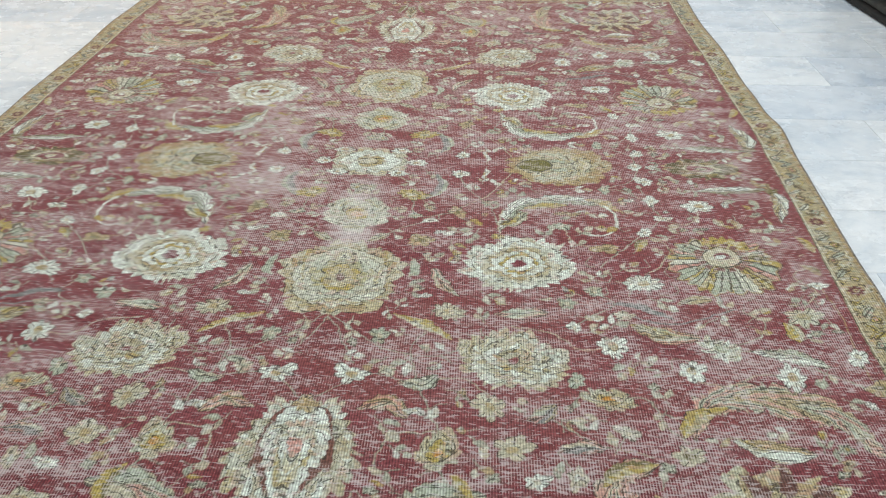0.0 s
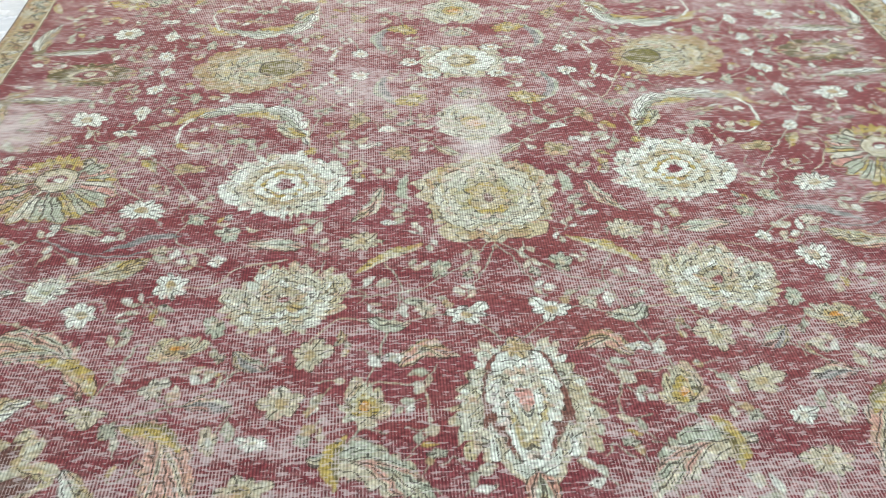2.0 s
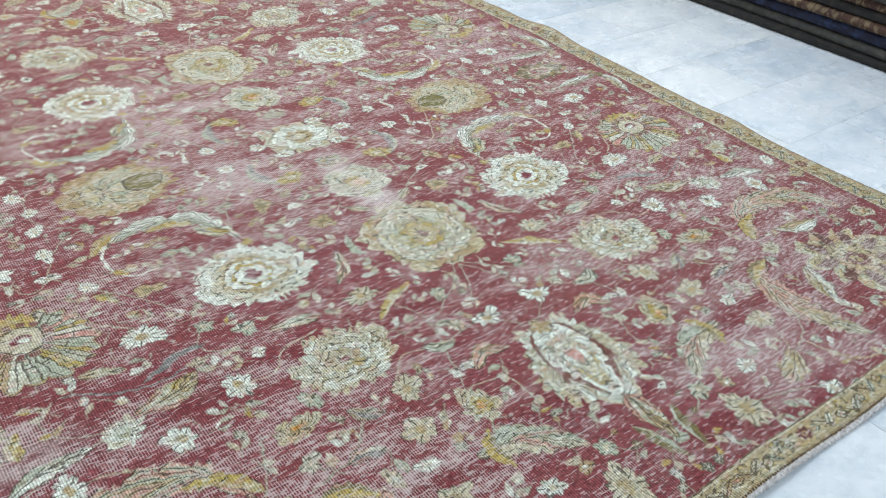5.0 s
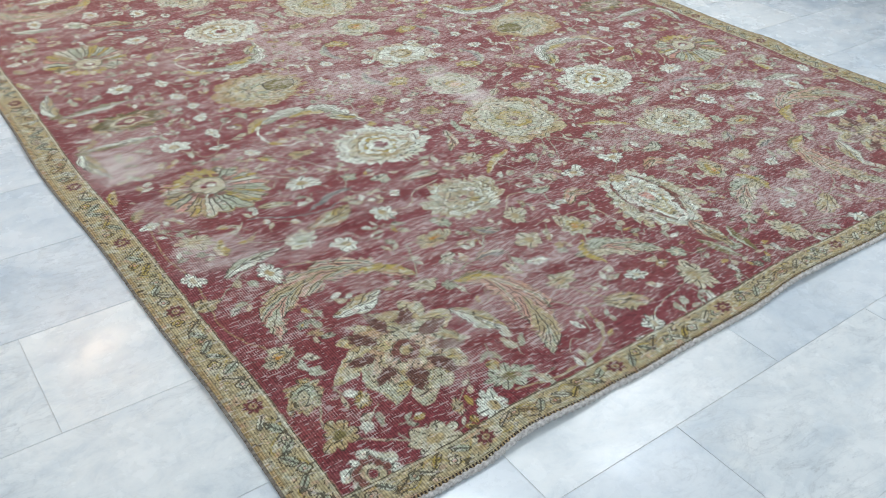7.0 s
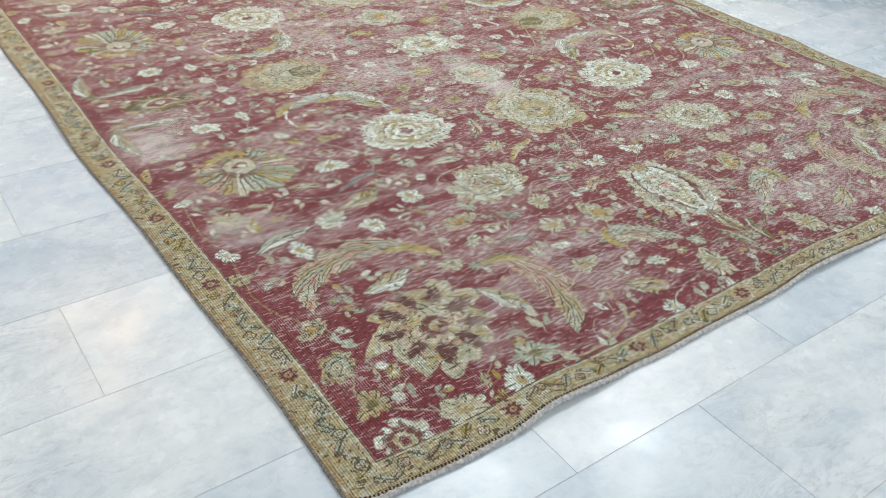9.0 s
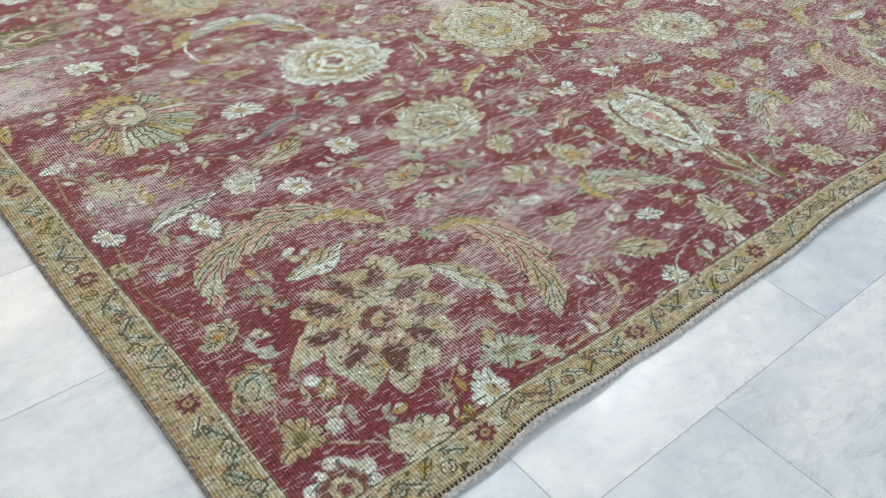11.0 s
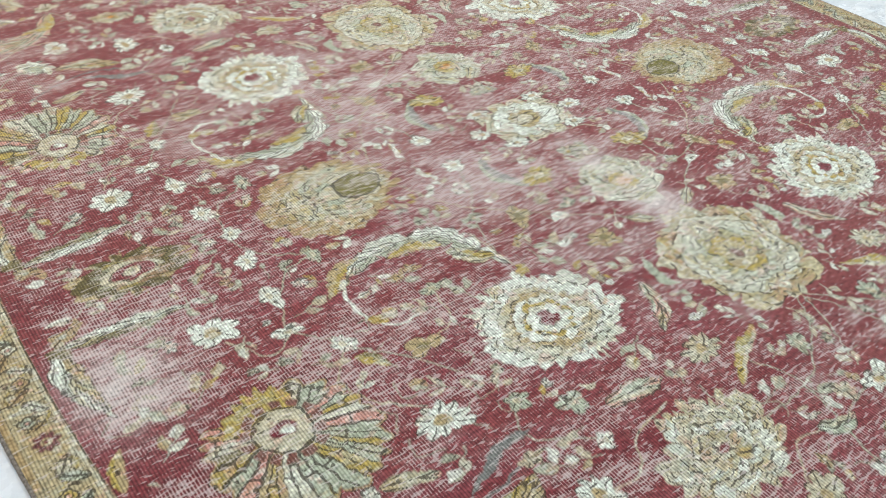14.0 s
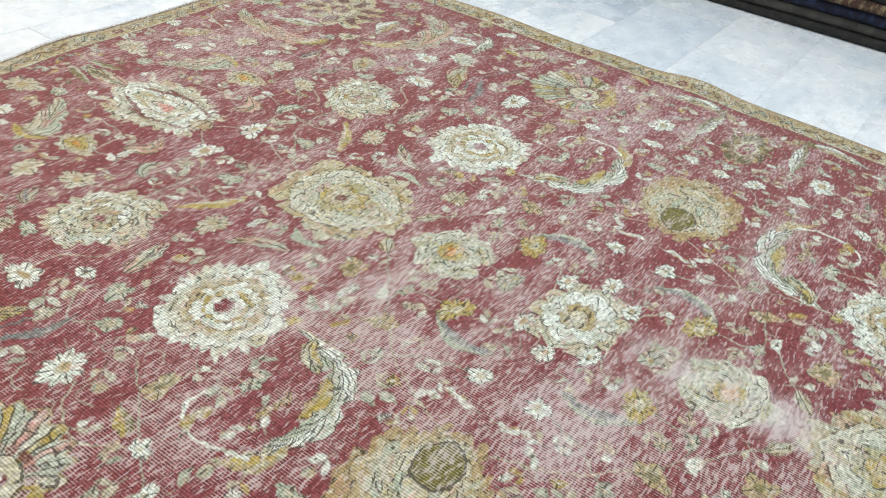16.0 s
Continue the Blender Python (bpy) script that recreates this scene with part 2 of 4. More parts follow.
ink = np.zeros((ROWS, COLS))
rng = np.random.default_rng(7)


def window(cx, cy, r):
    """The part of the canvas round a place; a runs from 0 at the long axis out to -HALF_W, b from 0 at the cross axis to -HALF_L."""
    j0, j1 = max(0, int((-cx - r) / STEP)), min(COLS, int((-cx + r) / STEP) + 2)
    i0, i1 = max(0, int((-cy - r) / STEP)), min(ROWS, int((-cy + r) / STEP) + 2)
    a = -np.arange(j0, j1) * STEP
    b = -np.arange(i0, i1) * STEP
    return (slice(i0, i1), slice(j0, j1)), a[None, :] - cx, b[:, None] - cy


def lay(where, mask, colour):
    mask = np.clip(mask, 0, 1)
    c, lines = canvas[where], ink[where]
    if colour is DARK:
        np.maximum(lines, mask, out=lines)
    else:
        lines *= 1 - mask
        c[:] = c * (1 - mask[..., None]) + np.array(colour) * mask[..., None]
    t = taken[where]
    np.maximum(t, mask, out=t)


def soft(d, width=0.0012):
    """1 inside (d < 0), 0 outside, with a soft edge."""
    return np.clip(0.5 - d / (2 * width), 0, 1)


def rosette(cx, cy, r, petals=8, colour=CREAM, core=MUSTARD, turn=0.0):
    w, x, y = window(cx, cy, r * 1.3)
    oval = 1 + 0.22 * math.sin(137 * cx + 71 * cy)
    rho, th = np.hypot(x * oval, y / oval), np.arctan2(y / oval, x * oval) + turn
    each = np.random.default_rng(int(1e5 * abs(cx * 3 + cy))).uniform(0.82, 1.10, 24)[np.round(petals * th / (2 * math.pi)).astype(int) % petals]
    edge = r * each * (1 + 0.12 * np.sin(2 * th + 40 * cx) + 0.07 * np.sin(3 * th + 90 * cy)) * (0.60 + 0.40 * np.abs(np.cos(petals * th / 2)) ** 0.6)
    lay(w, soft(rho - edge - 0.0018) * (0.9 if r > 0.03 else 0.6), DARK)
    lay(w, soft(rho - edge + 0.0006), colour)
    lay(w, soft(np.abs(np.sin(petals * th / 2)) * rho * 2 / petals - 0.0012) * (rho > 0.4 * r) * (rho < edge), DARK)
    lay(w, soft(rho - 0.36 * r) * 0.6, DARK)
    lay(w, soft(rho - 0.36 * r + 0.0022), core)


def palmette(cx, cy, rx, ry, turn, rings, seed, point=0.0, lean=0.0):
    """A layered flower: rings of (scale, colour, petals, depth, strokes), from the outside in."""
    w, x0, y0 = window(cx, cy, max(rx, ry) * 1.35)
    c, s = math.cos(turn), math.sin(turn)
    x, y = (c * x0 + s * y0) / rx, (-s * x0 + c * y0) / ry
    r = np.hypot(x, y)
    th = np.arctan2(x, y)
    form = 1 + point * np.exp(-(th / 0.35) ** 2)
    size = (rx + ry) / 2
    local = np.random.default_rng(seed)
    for k, (scale, colour, petals, depth, strokes) in enumerate(rings):
        off = lean * (1 - scale)
        rr, tt = np.hypot(x, y - off), np.arctan2(x, y - off)
        p1, p2, p3 = local.uniform(0, 6.28, 3)
        wob = 0.045 * np.sin(2 * tt + p3) + 0.03 * np.sin(tt * 5 + seed) + 0.02 * np.sin(tt * 9 + 2 * seed)
        uneven = tt + 0.16 * np.sin(2 * tt + p1) + 0.10 * np.sin(3 * tt + p2) + 0.05 * np.sin(7 * tt + p3)
        count = petals * uneven / (2 * math.pi) + 1.1 * rr * np.sign(tt)
        ids = np.floor(count).astype(int) % 64
        f = count % 1.0
        saw = np.where(f < 0.4, 1 - f / 0.4, (f - 0.4) / 0.6) ** 1.3
        each = local.uniform(0.90, 1.06, 64)[ids]
        reach = local.uniform(0.25, 1.15, 64)[ids]
        edge = scale * form * (1 + wob - depth * reach * saw) * (1 + (each - 1) * (0.4 if scale < 0.3 else 1.0))
        d = (rr - edge) * size
        dash = local.uniform(0.25, 1.0, 90)[np.floor(tt * 14).astype(int) % 90]
        lay(w, soft(d - 0.0022) * (1.0 if k else 0.7) * dash, DARK)
        lay(w, soft(d + 0.0010), colour)
        # single petals in a neighbouring shade
        shade = local.integers(0, 9, 64)[ids]
        inside = soft(d + 0.002) * (rr > edge * 0.55)
        for n, tint, much in () if sum(colour) < 0.8 else ((0, SAGE, 0.35), (1, CREAM, 0.5), (2, MUSTARD, 0.30), (3, PALE, 0.5)):
            lay(w, inside * (shade == n) * much, tint)
        if strokes:
            phase = petals * strokes * (uneven / (2 * math.pi) + 0.30 * rr * np.sign(tt))
            near = np.abs((phase % 1.0) - 0.5) * (2 * math.pi / (petals * strokes)) * rr * size
            sid = np.floor(phase).astype(int)
            lo = local.uniform(0.42, 0.78, 400)[sid % 400]
            hi = local.uniform(0.80, 1.0, 400)[sid % 400]
            tint = local.choice([0, 0, 0, 0, 0, 0, 1, 2] if colour is IVORY else [0, 0, 0, 1, 2, 3, 4], 400)[sid % 400]
            band = (rr > edge * 0.5) * (rr < edge * 0.97) * soft(0.0022 - near)
            lay(w, band * (tint == 1) * 0.5, MUSTARD)
            lay(w, band * (tint == 2) * 0.55, SAGE)
            lay(w, band * (tint == 3) * 0.45, TAN)
            lay(w, band * (tint == 4) * 0.35, PINK)
            lay(w, soft(near - 0.0016, 0.001) * (rr > edge * lo) * (rr < edge * hi), DARK)


def striped_flower(cx, cy, rx, ry, seed):
    """A round flower of many narrow striped petals fanning out from a disc that sits above its middle, with a mustard cap."""
    w, x0, y0 = window(cx, cy, max(rx, ry) * 1.3)
    local = np.random.default_rng(seed)
    x, y = x0 / rx, y0 / ry
    up = 0.26
    r0, r1, th = np.hypot(x, y), np.hypot(x, y - up), np.arctan2(x, y - up)
    turn = th + 0.10 * np.sin(2 * th + 1.0) + 0.06 * np.sin(5 * th)
    petal = 22 * turn / (2 * math.pi)
    stripe = petal * 2 + 0.5 * r1
    f, pid, sid = petal % 1.0, np.floor(petal).astype(int) % 22, np.floor(stripe).astype(int) % 46
    edge = 1.02 * local.uniform(0.92, 1.05, 22)[pid] * (1 - 0.13 * np.abs(2 * f - 1) ** 1.5)
    size = (rx + ry) / 2
    d = (r0 - edge) * size
    lay(w, soft(d - 0.002) * 0.8, DARK)
    lay(w, soft(d + 0.001), TAN)
    palette = (SAGE, PINK, PALE, OLIVE, SAND, CREAM, MUSTARD, SAGE)
    pick = local.integers(0, len(palette), 46)[sid]
    body = soft(d + 0.007) * (r1 > 0.30)
    for k, tint in enumerate(palette):
        lay(w, body * (pick == k), tint)
    gap = np.abs((stripe % 1.0) - 0.5)
    near = (0.5 - gap) * (2 * math.pi / 44) * r1 * size
    lay(w, soft(near - 0.0022, 0.001) * (r1 > 0.36) * soft(d + 0.008) * local.uniform(0.5, 1.0, 46)[sid], DARK)
    lay(w, soft((np.abs(r1 - local.uniform(0.66, 0.80, 22)[pid])) * size - 0.002) * (f > 0.15) * (f < 0.85) * body, DARK)
    cap = (np.abs(x + 0.12) < 0.42) * (y > up + 0.26) * soft(d + 0.002)
    lay(w, cap, MUSTARD)
    lay(w, soft((np.abs(r1 - 0.42)) * size - 0.010) * (np.abs(np.sin(7 * th)) > 0.45), BROWN)
    lay(w, soft((r1 - 0.335) * size - 0.002), DARK)
    lay(w, soft((r1 - 0.335 * (1 - 0.06 * np.abs(np.sin(5 * th)))) * size), CREAM)
    lay(w, soft((np.hypot(x, (y - up - 0.03) * 1.3) - 0.15) * size), CRIMSON)
    lay(w, soft((np.hypot(x - 0.03, (y - up) * 1.3) - 0.09) * size), IVORY)


def curve(points, n=90):
    """A smooth run of places through the given ones."""
    p = np.array(points, float)
    p = np.vstack([2 * p[0] - p[1], p, 2 * p[-1] - p[-2]])
    out = []
    m = len(p) - 3
    for i in range(m):
        t = np.linspace(0, 1, max(4, n // m), endpoint=False)[:, None]
        a, b, c, d = p[i:i + 4]
        out.append(0.5 * (2 * b + (c - a) * t + (2 * a - 5 * b + 4 * c - d) * t ** 2 + (3 * b - a - 3 * c + d) * t ** 3))
    return np.vstack(out + [p[-2][None]])


def along(points, reach):
    """Window round a curve, with the distance to it, the side, the length run and the share of the way."""
    q = curve(points)
    lo, hi = q.min(0), q.max(0)
    mid, r = (lo + hi) / 2, max(hi - lo) / 2 + reach
    w, x, y = window(mid[0], mid[1], r)
    best = np.full((y.shape[0], x.shape[1]), 9.0)
    side, run = np.zeros_like(best), np.zeros_like(best)
    total = 0.0
    for p0, p1 in zip(q[:-1], q[1:]):
        e = p1 - p0
        ln = float(np.hypot(*e)) + 1e-9
        dx, dy = x - (p0[0] - mid[0]), y - (p0[1] - mid[1])
        t = np.clip((dx * e[0] + dy * e[1]) / ln ** 2, 0, 1)
        d = np.hypot(dx - t * e[0], dy - t * e[1])
        hit = d < best
        best = np.where(hit, d, best)
        side = np.where(hit, np.sign(e[0] * dy - e[1] * dx), side)
        run = np.where(hit, total + t * ln, run)
        total += ln
    return w, best, side, run, total


def stem(points, colour=SAGE, width=0.0016):
    w, d, _, _, _ = along(points, 0.01)
    lay(w, soft(d - width - 0.0012) * 0.55, DARK)
    lay(w, soft(d - width), colour)


def leaf(points, width, colour=CREAM, half=None, veins=True, tooth=0.25, fat=0.45):
    """A feathered leaf along a curve, widest at the share fat; half colours its one side."""
    w, d, side, run, total = along(points, width * 1.6)
    s = run / total
    prof = np.where(s < fat, np.sin(np.pi / 2 * np.clip(s / fat, 0, 1)) ** 0.7, np.cos(np.pi / 2 * np.clip((s - fat) / (1 - fat), 0, 1)) ** 0.8)
    tooth_at = (run - 0.6 * d) / (0.016 if width < 0.03 else 0.030) + 0.35 * np.sin(run * 90)
    long = np.random.default_rng(int(total * 3e4)).uniform(0.1, 1.25, 97)[(np.floor(tooth_at) + 40 * (side > 0)).astype(int) % 97]
    edge = width * prof * (1 - tooth * long * (tooth_at % 1.0) + 0.08 * np.sin(run * 70 + 9 * total))
    lay(w, soft(d - edge - 0.0015) * (0.9 if width > 0.02 else 0.55), DARK)
    lay(w, soft(d - edge + 0.0008), colour)
    if half:
        lay(w, soft(d - edge + 0.0008) * (side > 0) * (d > 0.004), half)
    if veins:
        pitch = 0.0115
        lane = (run * 0.28 - 1.15 * d) / pitch
        ids = np.floor(lane).astype(int) % 97
        tone = np.random.default_rng(int(total * 1e4)).integers(0, 6, 97)[ids]
        inside = soft(d - edge + 0.002)
        for k, tint in ((1, SAGE), (2, MUSTARD)) if colour is IVORY else ((1, PINK), (2, SAGE), (3, PINK), (4, SAND)):
            lay(w, inside * (tone == k) * (0.5 if colour is IVORY else 0.8), tint)
        v = np.abs((lane % 1.0) - 0.5) * pitch
        lay(w, soft(v - 0.0014, 0.001) * (d < edge * 0.9) * (d > width * 0.10) * (ids % 5 > 0), DARK)
        lay(w, soft(d - 0.0013) * (s < 0.94) * (width > 0.012), DARK)


FEATHER = [(1.0, CREAM, 22, 0.24, 2), (0.83, IVORY, 20, 0.22, 1), (0.67, CREAM, 17, 0.22, 2), (0.52, IVORY, 13, 0.22, 1), (0.37, SAND, 10, 0.22, 1), (0.22, CREAM, 7, 0.2, 1), (0.10, RED, 6, 0.2, 0)]


def draw_field():
    # thin stems first, the flowers lie over them
    stem([(0, -0.86), (-0.10, -0.96), (-0.20, -1.02), (-0.36, -1.03)])
    stem([(0, -0.88), (-0.06, -1.0), (-0.09, -1.06)])
    stem([(-0.02, -1.18), (-0.12, -1.10), (-0.26, -1.13)])
    stem([(-0.31, -1.29), (-0.27, -1.18), (-0.23, -1.02), (-0.26, -0.93)])
    stem([(-0.165, -0.27), (-0.20, -0.36), (-0.32, -0.33)])
    stem([(-0.23, -0.38), (-0.15, -0.44), (-0.09, -0.49)])
    stem([(-0.45, -0.43), (-0.42, -0.30), (-0.34, -0.18), (-0.305, -0.08)])
    stem([(-0.78, -0.16), (-0.86, -0.20), (-0.93, -0.34), (-0.87, -0.43)])
    stem([(-0.90, -0.01), (-0.87, -0.10), (-0.78, -0.16)])
    stem([(-1.057, -0.797), (-0.98, -0.837), (-0.872, -0.867), (-0.78, -0.842)], SLATE, 0.003)
    stem([(-1.08, -0.80), (-1.12, -0.86), (-1.08, -0.93), (-0.99, -0.96)])
    stem([(-0.99, -0.97), (-1.09, -0.98), (-1.20, -1.03), (-1.30, -1.10)])
    stem([(-0.84, -1.29), (-0.80, -1.22), (-0.77, -1.15), (-0.69, -1.16)])
    stem([(-0.52, -1.20), (-0.58, -1.25), (-0.64, -1.30), (-0.76, -1.33)])
    stem([(-1.31, -0.70), (-1.33, -0.85), (-1.31, -0.98), (-1.33, -1.20), (-1.27, -1.36)], TAN)
    stem([(-0.62, -1.55), (-0.54, -1.62), (-0.43, -1.66)])
    stem([(-0.45, -1.76), (-0.36, -1.72), (-0.28, -1.70), (-0.21, -1.69)])
    stem([(-0.31, -1.38), (-0.36, -1.46), (-0.29, -1.48)])
    stem([(-0.16, -1.59), (-0.10, -1.63), (0, -1.62)])
    stem([(-0.88, -1.75), (-0.76, -1.77), (-0.60, -1.74), (-0.54, -1.62)], SAND, 0.003)
    stem([(-0.73, -0.62), (-0.78, -0.55), (-0.87, -0.44)])
    stem([(-0.70, -0.74), (-0.74, -0.80), (-0.63, -0.89)])
    for points in ([(-0.63, -0.40), (-0.66, -0.50), (-0.74, -0.53)], [(-0.84, -0.65), (-0.90, -0.60), (-0.93, -0.52), (-0.88, -0.45)],
                   [(-0.48, -0.90), (-0.58, -0.92), (-0.64, -0.98), (-0.72, -0.97)], [(-0.42, -1.16), (-0.36, -1.10), (-0.27, -1.12)],
                   [(-1.24, -0.79), (-1.29, -0.72), (-1.25, -0.64), (-1.30, -0.60)], [(-0.30, -1.28), (-0.20, -1.30), (-0.18, -1.38)],
                   [(-0.17, -0.18), (-0.12, -0.12), (-0.05, -0.10)], [(-0.32, -0.30), (-0.40, -0.22), (-0.45, -0.12), (-0.48, -0.05)],
                   [(-1.05, -0.31), (-1.0, -0.38), (-0.94, -0.36)], [(-0.90, -1.09), (-0.97, -1.10), (-1.05, -1.06), (-1.13, -1.06)],
                   [(-0.52, -1.55), (-0.48, -1.62), (-0.43, -1.64)], [(-1.27, -1.55), (-1.30, -1.60), (-1.28, -1.64), (-1.22, -1.70), (-1.12, -1.75)]):
        stem(points, CREAM, 0.0018)
    # large leaves
    leaf([(-0.446, -0.445), (-0.50, -0.285), (-0.60, -0.238), (-0.70, -0.245), (-0.79, -0.30)], 0.036, IVORY, SAGE, True, 0.7, 0.5)
    leaf([(-0.52, -0.30), (-0.58, -0.275), (-0.65, -0.27)], 0.022, MUSTARD, SAND, False, 0.5)
    leaf([(-0.70, -0.235), (-0.76, -0.25), (-0.82, -0.32)], 0.020, SAND, MUSTARD, False, 0.5)
    leaf([(-0.452, -0.40), (-0.495, -0.375), (-0.525, -0.32)], 0.024, MUSTARD, CREAM, True, 0.4)
    stem([(-0.765, -0.275), (-0.79, -0.33), (-0.79, -0.40), (-0.755, -0.45), (-0.70, -0.452)], IVORY, 0.0042)
    stem([(-0.446, -0.45), (-0.448, -0.38), (-0.455, -0.31)], CREAM, 0.002)
    leaf([(-0.855, -1.285), (-0.90, -1.18), (-1.0, -1.135), (-1.10, -1.15), (-1.19, -1.20), (-1.25, -1.31)], 0.058, CREAM, None, True, 0.5, 0.6)
    leaf([(-0.77, -1.347), (-0.687, -1.388), (-0.655, -1.5), (-0.672, -1.61), (-0.73, -1.71)], 0.058, CREAM, None, True, 0.5, 0.6)
    leaf([(-0.835, -1.275), (-0.875, -1.205), (-0.96, -1.175)], 0.022, MUSTARD, SAND, False, 0.2)
    leaf([(-0.765, -1.35), (-0.69, -1.37), (-0.64, -1.42)], 0.020, MUSTARD, OLIVE, False, 0.2)
    leaf([(-1.06, -0.165), (-1.19, -0.155), (-1.30, -0.14)], 0.026, IVORY, OLIVE, True, 0.2, 0.5)
    leaf([(-1.30, -0.14), (-1.315, -0.23), (-1.285, -0.36)], 0.030, IVORY, SAND, True, 0.2, 0.35)
    rosette(-1.305, -0.155, 0.026, 5, OLIVE, OLIVE)
    leaf([(-0.95, -0.93), (-0.86, -0.915), (-0.775, -0.875)], 0.032, SAND, MUSTARD, True, 0.15, 0.5)
    leaf([(-0.90, -0.85), (-0.80, -0.80), (-0.72, -0.79)], 0.014, SLATE, None, False, 0.3)
    leaf([(-1.10, -1.305), (-1.02, -1.30), (-0.94, -1.28)], 0.034, IVORY, SAND)
    leaf([(-0.84, -1.44), (-0.80, -1.51), (-0.765, -1.585)], 0.032, IVORY, SAND)
    leaf([(-0.24, -1.245), (-0.19, -1.195), (-0.118, -1.22)], 0.026, CREAM, TAN)
    leaf([(-0.415, -1.45), (-0.30, -1.465), (-0.18, -1.565)], 0.048, CREAM, SAGE, True, 0.35)
    leaf([(-0.167, -0.865), (-0.245, -0.895), (-0.33, -0.96)], 0.018, MUSTARD, CREAM, False)
    leaf([(-0.21, -0.255), (-0.255, -0.165), (-0.232, -0.075)], 0.020, SLATE, SAGE, False, 0.1)
    leaf([(-0.574, -0.835), (-0.50, -0.845), (-0.435, -0.852)], 0.026, CREAM, SAGE)
    leaf([(-0.265, -0.645), (-0.285, -0.71), (-0.343, -0.775)], 0.022, SAGE, CREAM)
    leaf([(-1.01, -0.757), (-0.96, -0.765), (-0.91, -0.785)], 0.020, CREAM, SAGE)
    leaf([(-1.19, -0.93), (-1.185, -0.88), (-1.165, -0.85)], 0.022, MUSTARD, CREAM, False)
    leaf([(-0.875, -0.475), (-0.85, -0.50), (-0.83, -0.54)], 0.018, MUSTARD, OLIVE, False)
    leaf([(-0.345, -1.40), (-0.375, -1.45), (-0.36, -1.52)], 0.020, MUSTARD, OLIVE, False)
    leaf([(-0.66, -1.31), (-0.615, -1.309), (-0.56, -1.33)], 0.022, SLATE, CREAM)
    leaf([(-1.34, -0.52), (-1.33, -0.47), (-1.305, -0.43)], 0.018, SAND, MUSTARD, False)
    leaf([(-1.325, -0.64), (-1.308, -0.60), (-1.28, -0.585)], 0.018, TAN, OLIVE, False)
    leaf([(-0.30, -1.10), (-0.26, -1.13), (-0.205, -1.125)], 0.022, SAGE, CREAM)
    leaf([(-0.57, -1.18), (-0.54, -1.215), (-0.50, -1.235)], 0.022, SLATE, SAGE)
    leaf([(-0.115, -0.475), (-0.085, -0.495), (-0.05, -0.52)], 0.020, CREAM, SAGE)
    leaf([(-0.265, -0.39), (-0.242, -0.381), (-0.205, -0.40)], 0.014, IVORY, None, False)
    leaf([(-0.07, -1.58), (-0.05, -1.63), (-0.03, -1.72)], 0.018, OLIVE, SAGE, False)
    leaf([(-0.49, -1.63), (-0.44, -1.665), (-0.375, -1.70)], 0.044, CREAM, SAND, True, 0.5)
    leaf([(-1.24, -1.02), (-1.16, -0.985), (-1.06, -0.975)], 0.026, IVORY, SAGE, True, 0.3)
    leaf([(-0.19, -0.70), (-0.215, -0.66), (-0.20, -0.60)], 0.016, SAGE, None, False)
    # small flowers: a, b, radius, petals
    for a, b, r, n in ((-0.836, -0.694, 0.046, 10), (-0.315, -0.846, 0.043, 9), (-0.90, -1.053, 0.042, 6), (-1.231, -0.827, 0.050, 9), (-0.725, -0.968, 0.046, 8),
                       (-1.056, -0.268, 0.046, 6), (-0.418, -1.198, 0.044, 7), (-1.133, -1.061, 0.045, 8), (-0.468, -1.32, 0.042, 5), (-0.523, -1.51, 0.043, 7),
                       (-1.116, -1.757, 0.056, 7), (-0.956, -1.761, 0.050, 8), (-0.208, -1.692, 0.058, 9), (-0.09, -1.10, 0.042, 6)):
        rosette(a, b, r, n, CREAM if n % 2 else IVORY, SAND, a * 9)
    for a, b, r, n in ((-0.634, -0.892, 0.022, 4), (-0.696, -0.733, 0.030, 5), (-0.622, -0.794, 0.029, 5), (-0.933, -0.347, 0.028, 4), (-0.87, -0.432, 0.027, 6),
                       (-0.905, -0.105, 0.029, 6), (-0.89, -0.004, 0.022, 4), (-0.775, -0.164, 0.027, 5), (-0.912, -0.238, 0.030, 4), (-1.31, -0.985, 0.033, 6),
                       (-1.303, -0.685, 0.026, 4), (-0.517, -1.407, 0.026, 6), (-0.448, -1.764, 0.031, 8), (-0.162, -1.591, 0.029, 5), (-0.63, -0.403, 0.027, 5),
                       (-0.19, -0.356, 0.021, 5), (-0.305, -0.07, 0.031, 6), (-0.14, -0.955, 0.032, 5), (-0.62, -1.10, 0.028, 5), (-0.34, -1.60, 0.030, 6)):
        rosette(a, b, r, n, IVORY if n != 5 else SAGE, CREAM, b * 7)
    for a, b, r, n, colour in ((-0.165, -0.228, 0.046, 8, MUSTARD), (-0.317, -0.328, 0.036, 6, SAND), (-0.214, -0.50, 0.040, 6, SAND), (-0.838, -1.322, 0.036, 5, CREAM),
                               (-1.28, -1.643, 0.045, 7, SAND), (-0.75, -0.53, 0.036, 3, SAND), (-1.33, -1.09, 0.034, 4, SAND), (-0.866, -1.71, 0.052, 9, SAGE), (-0.0, -1.652, 0.03, 5, SAGE)):
        rosette(a, b, r, n, colour, CREAM if colour == MUSTARD else OLIVE)
    small = [(1.0, CREAM, 9, 0.30, 2), (0.5, SAND, 6, 0.2, 1), (0.22, ORANGE, 5, 0.1, 0)]
    palmette(-0.987, -0.965, 0.058, 0.048, 0.6, [(1.0, IVORY, 9, 0.4, 2), (0.4, SAGE, 6, 0.2, 0)], 3)
    palmette(-0.69, -1.16, 0.070, 0.038, 0.2, small, 4)
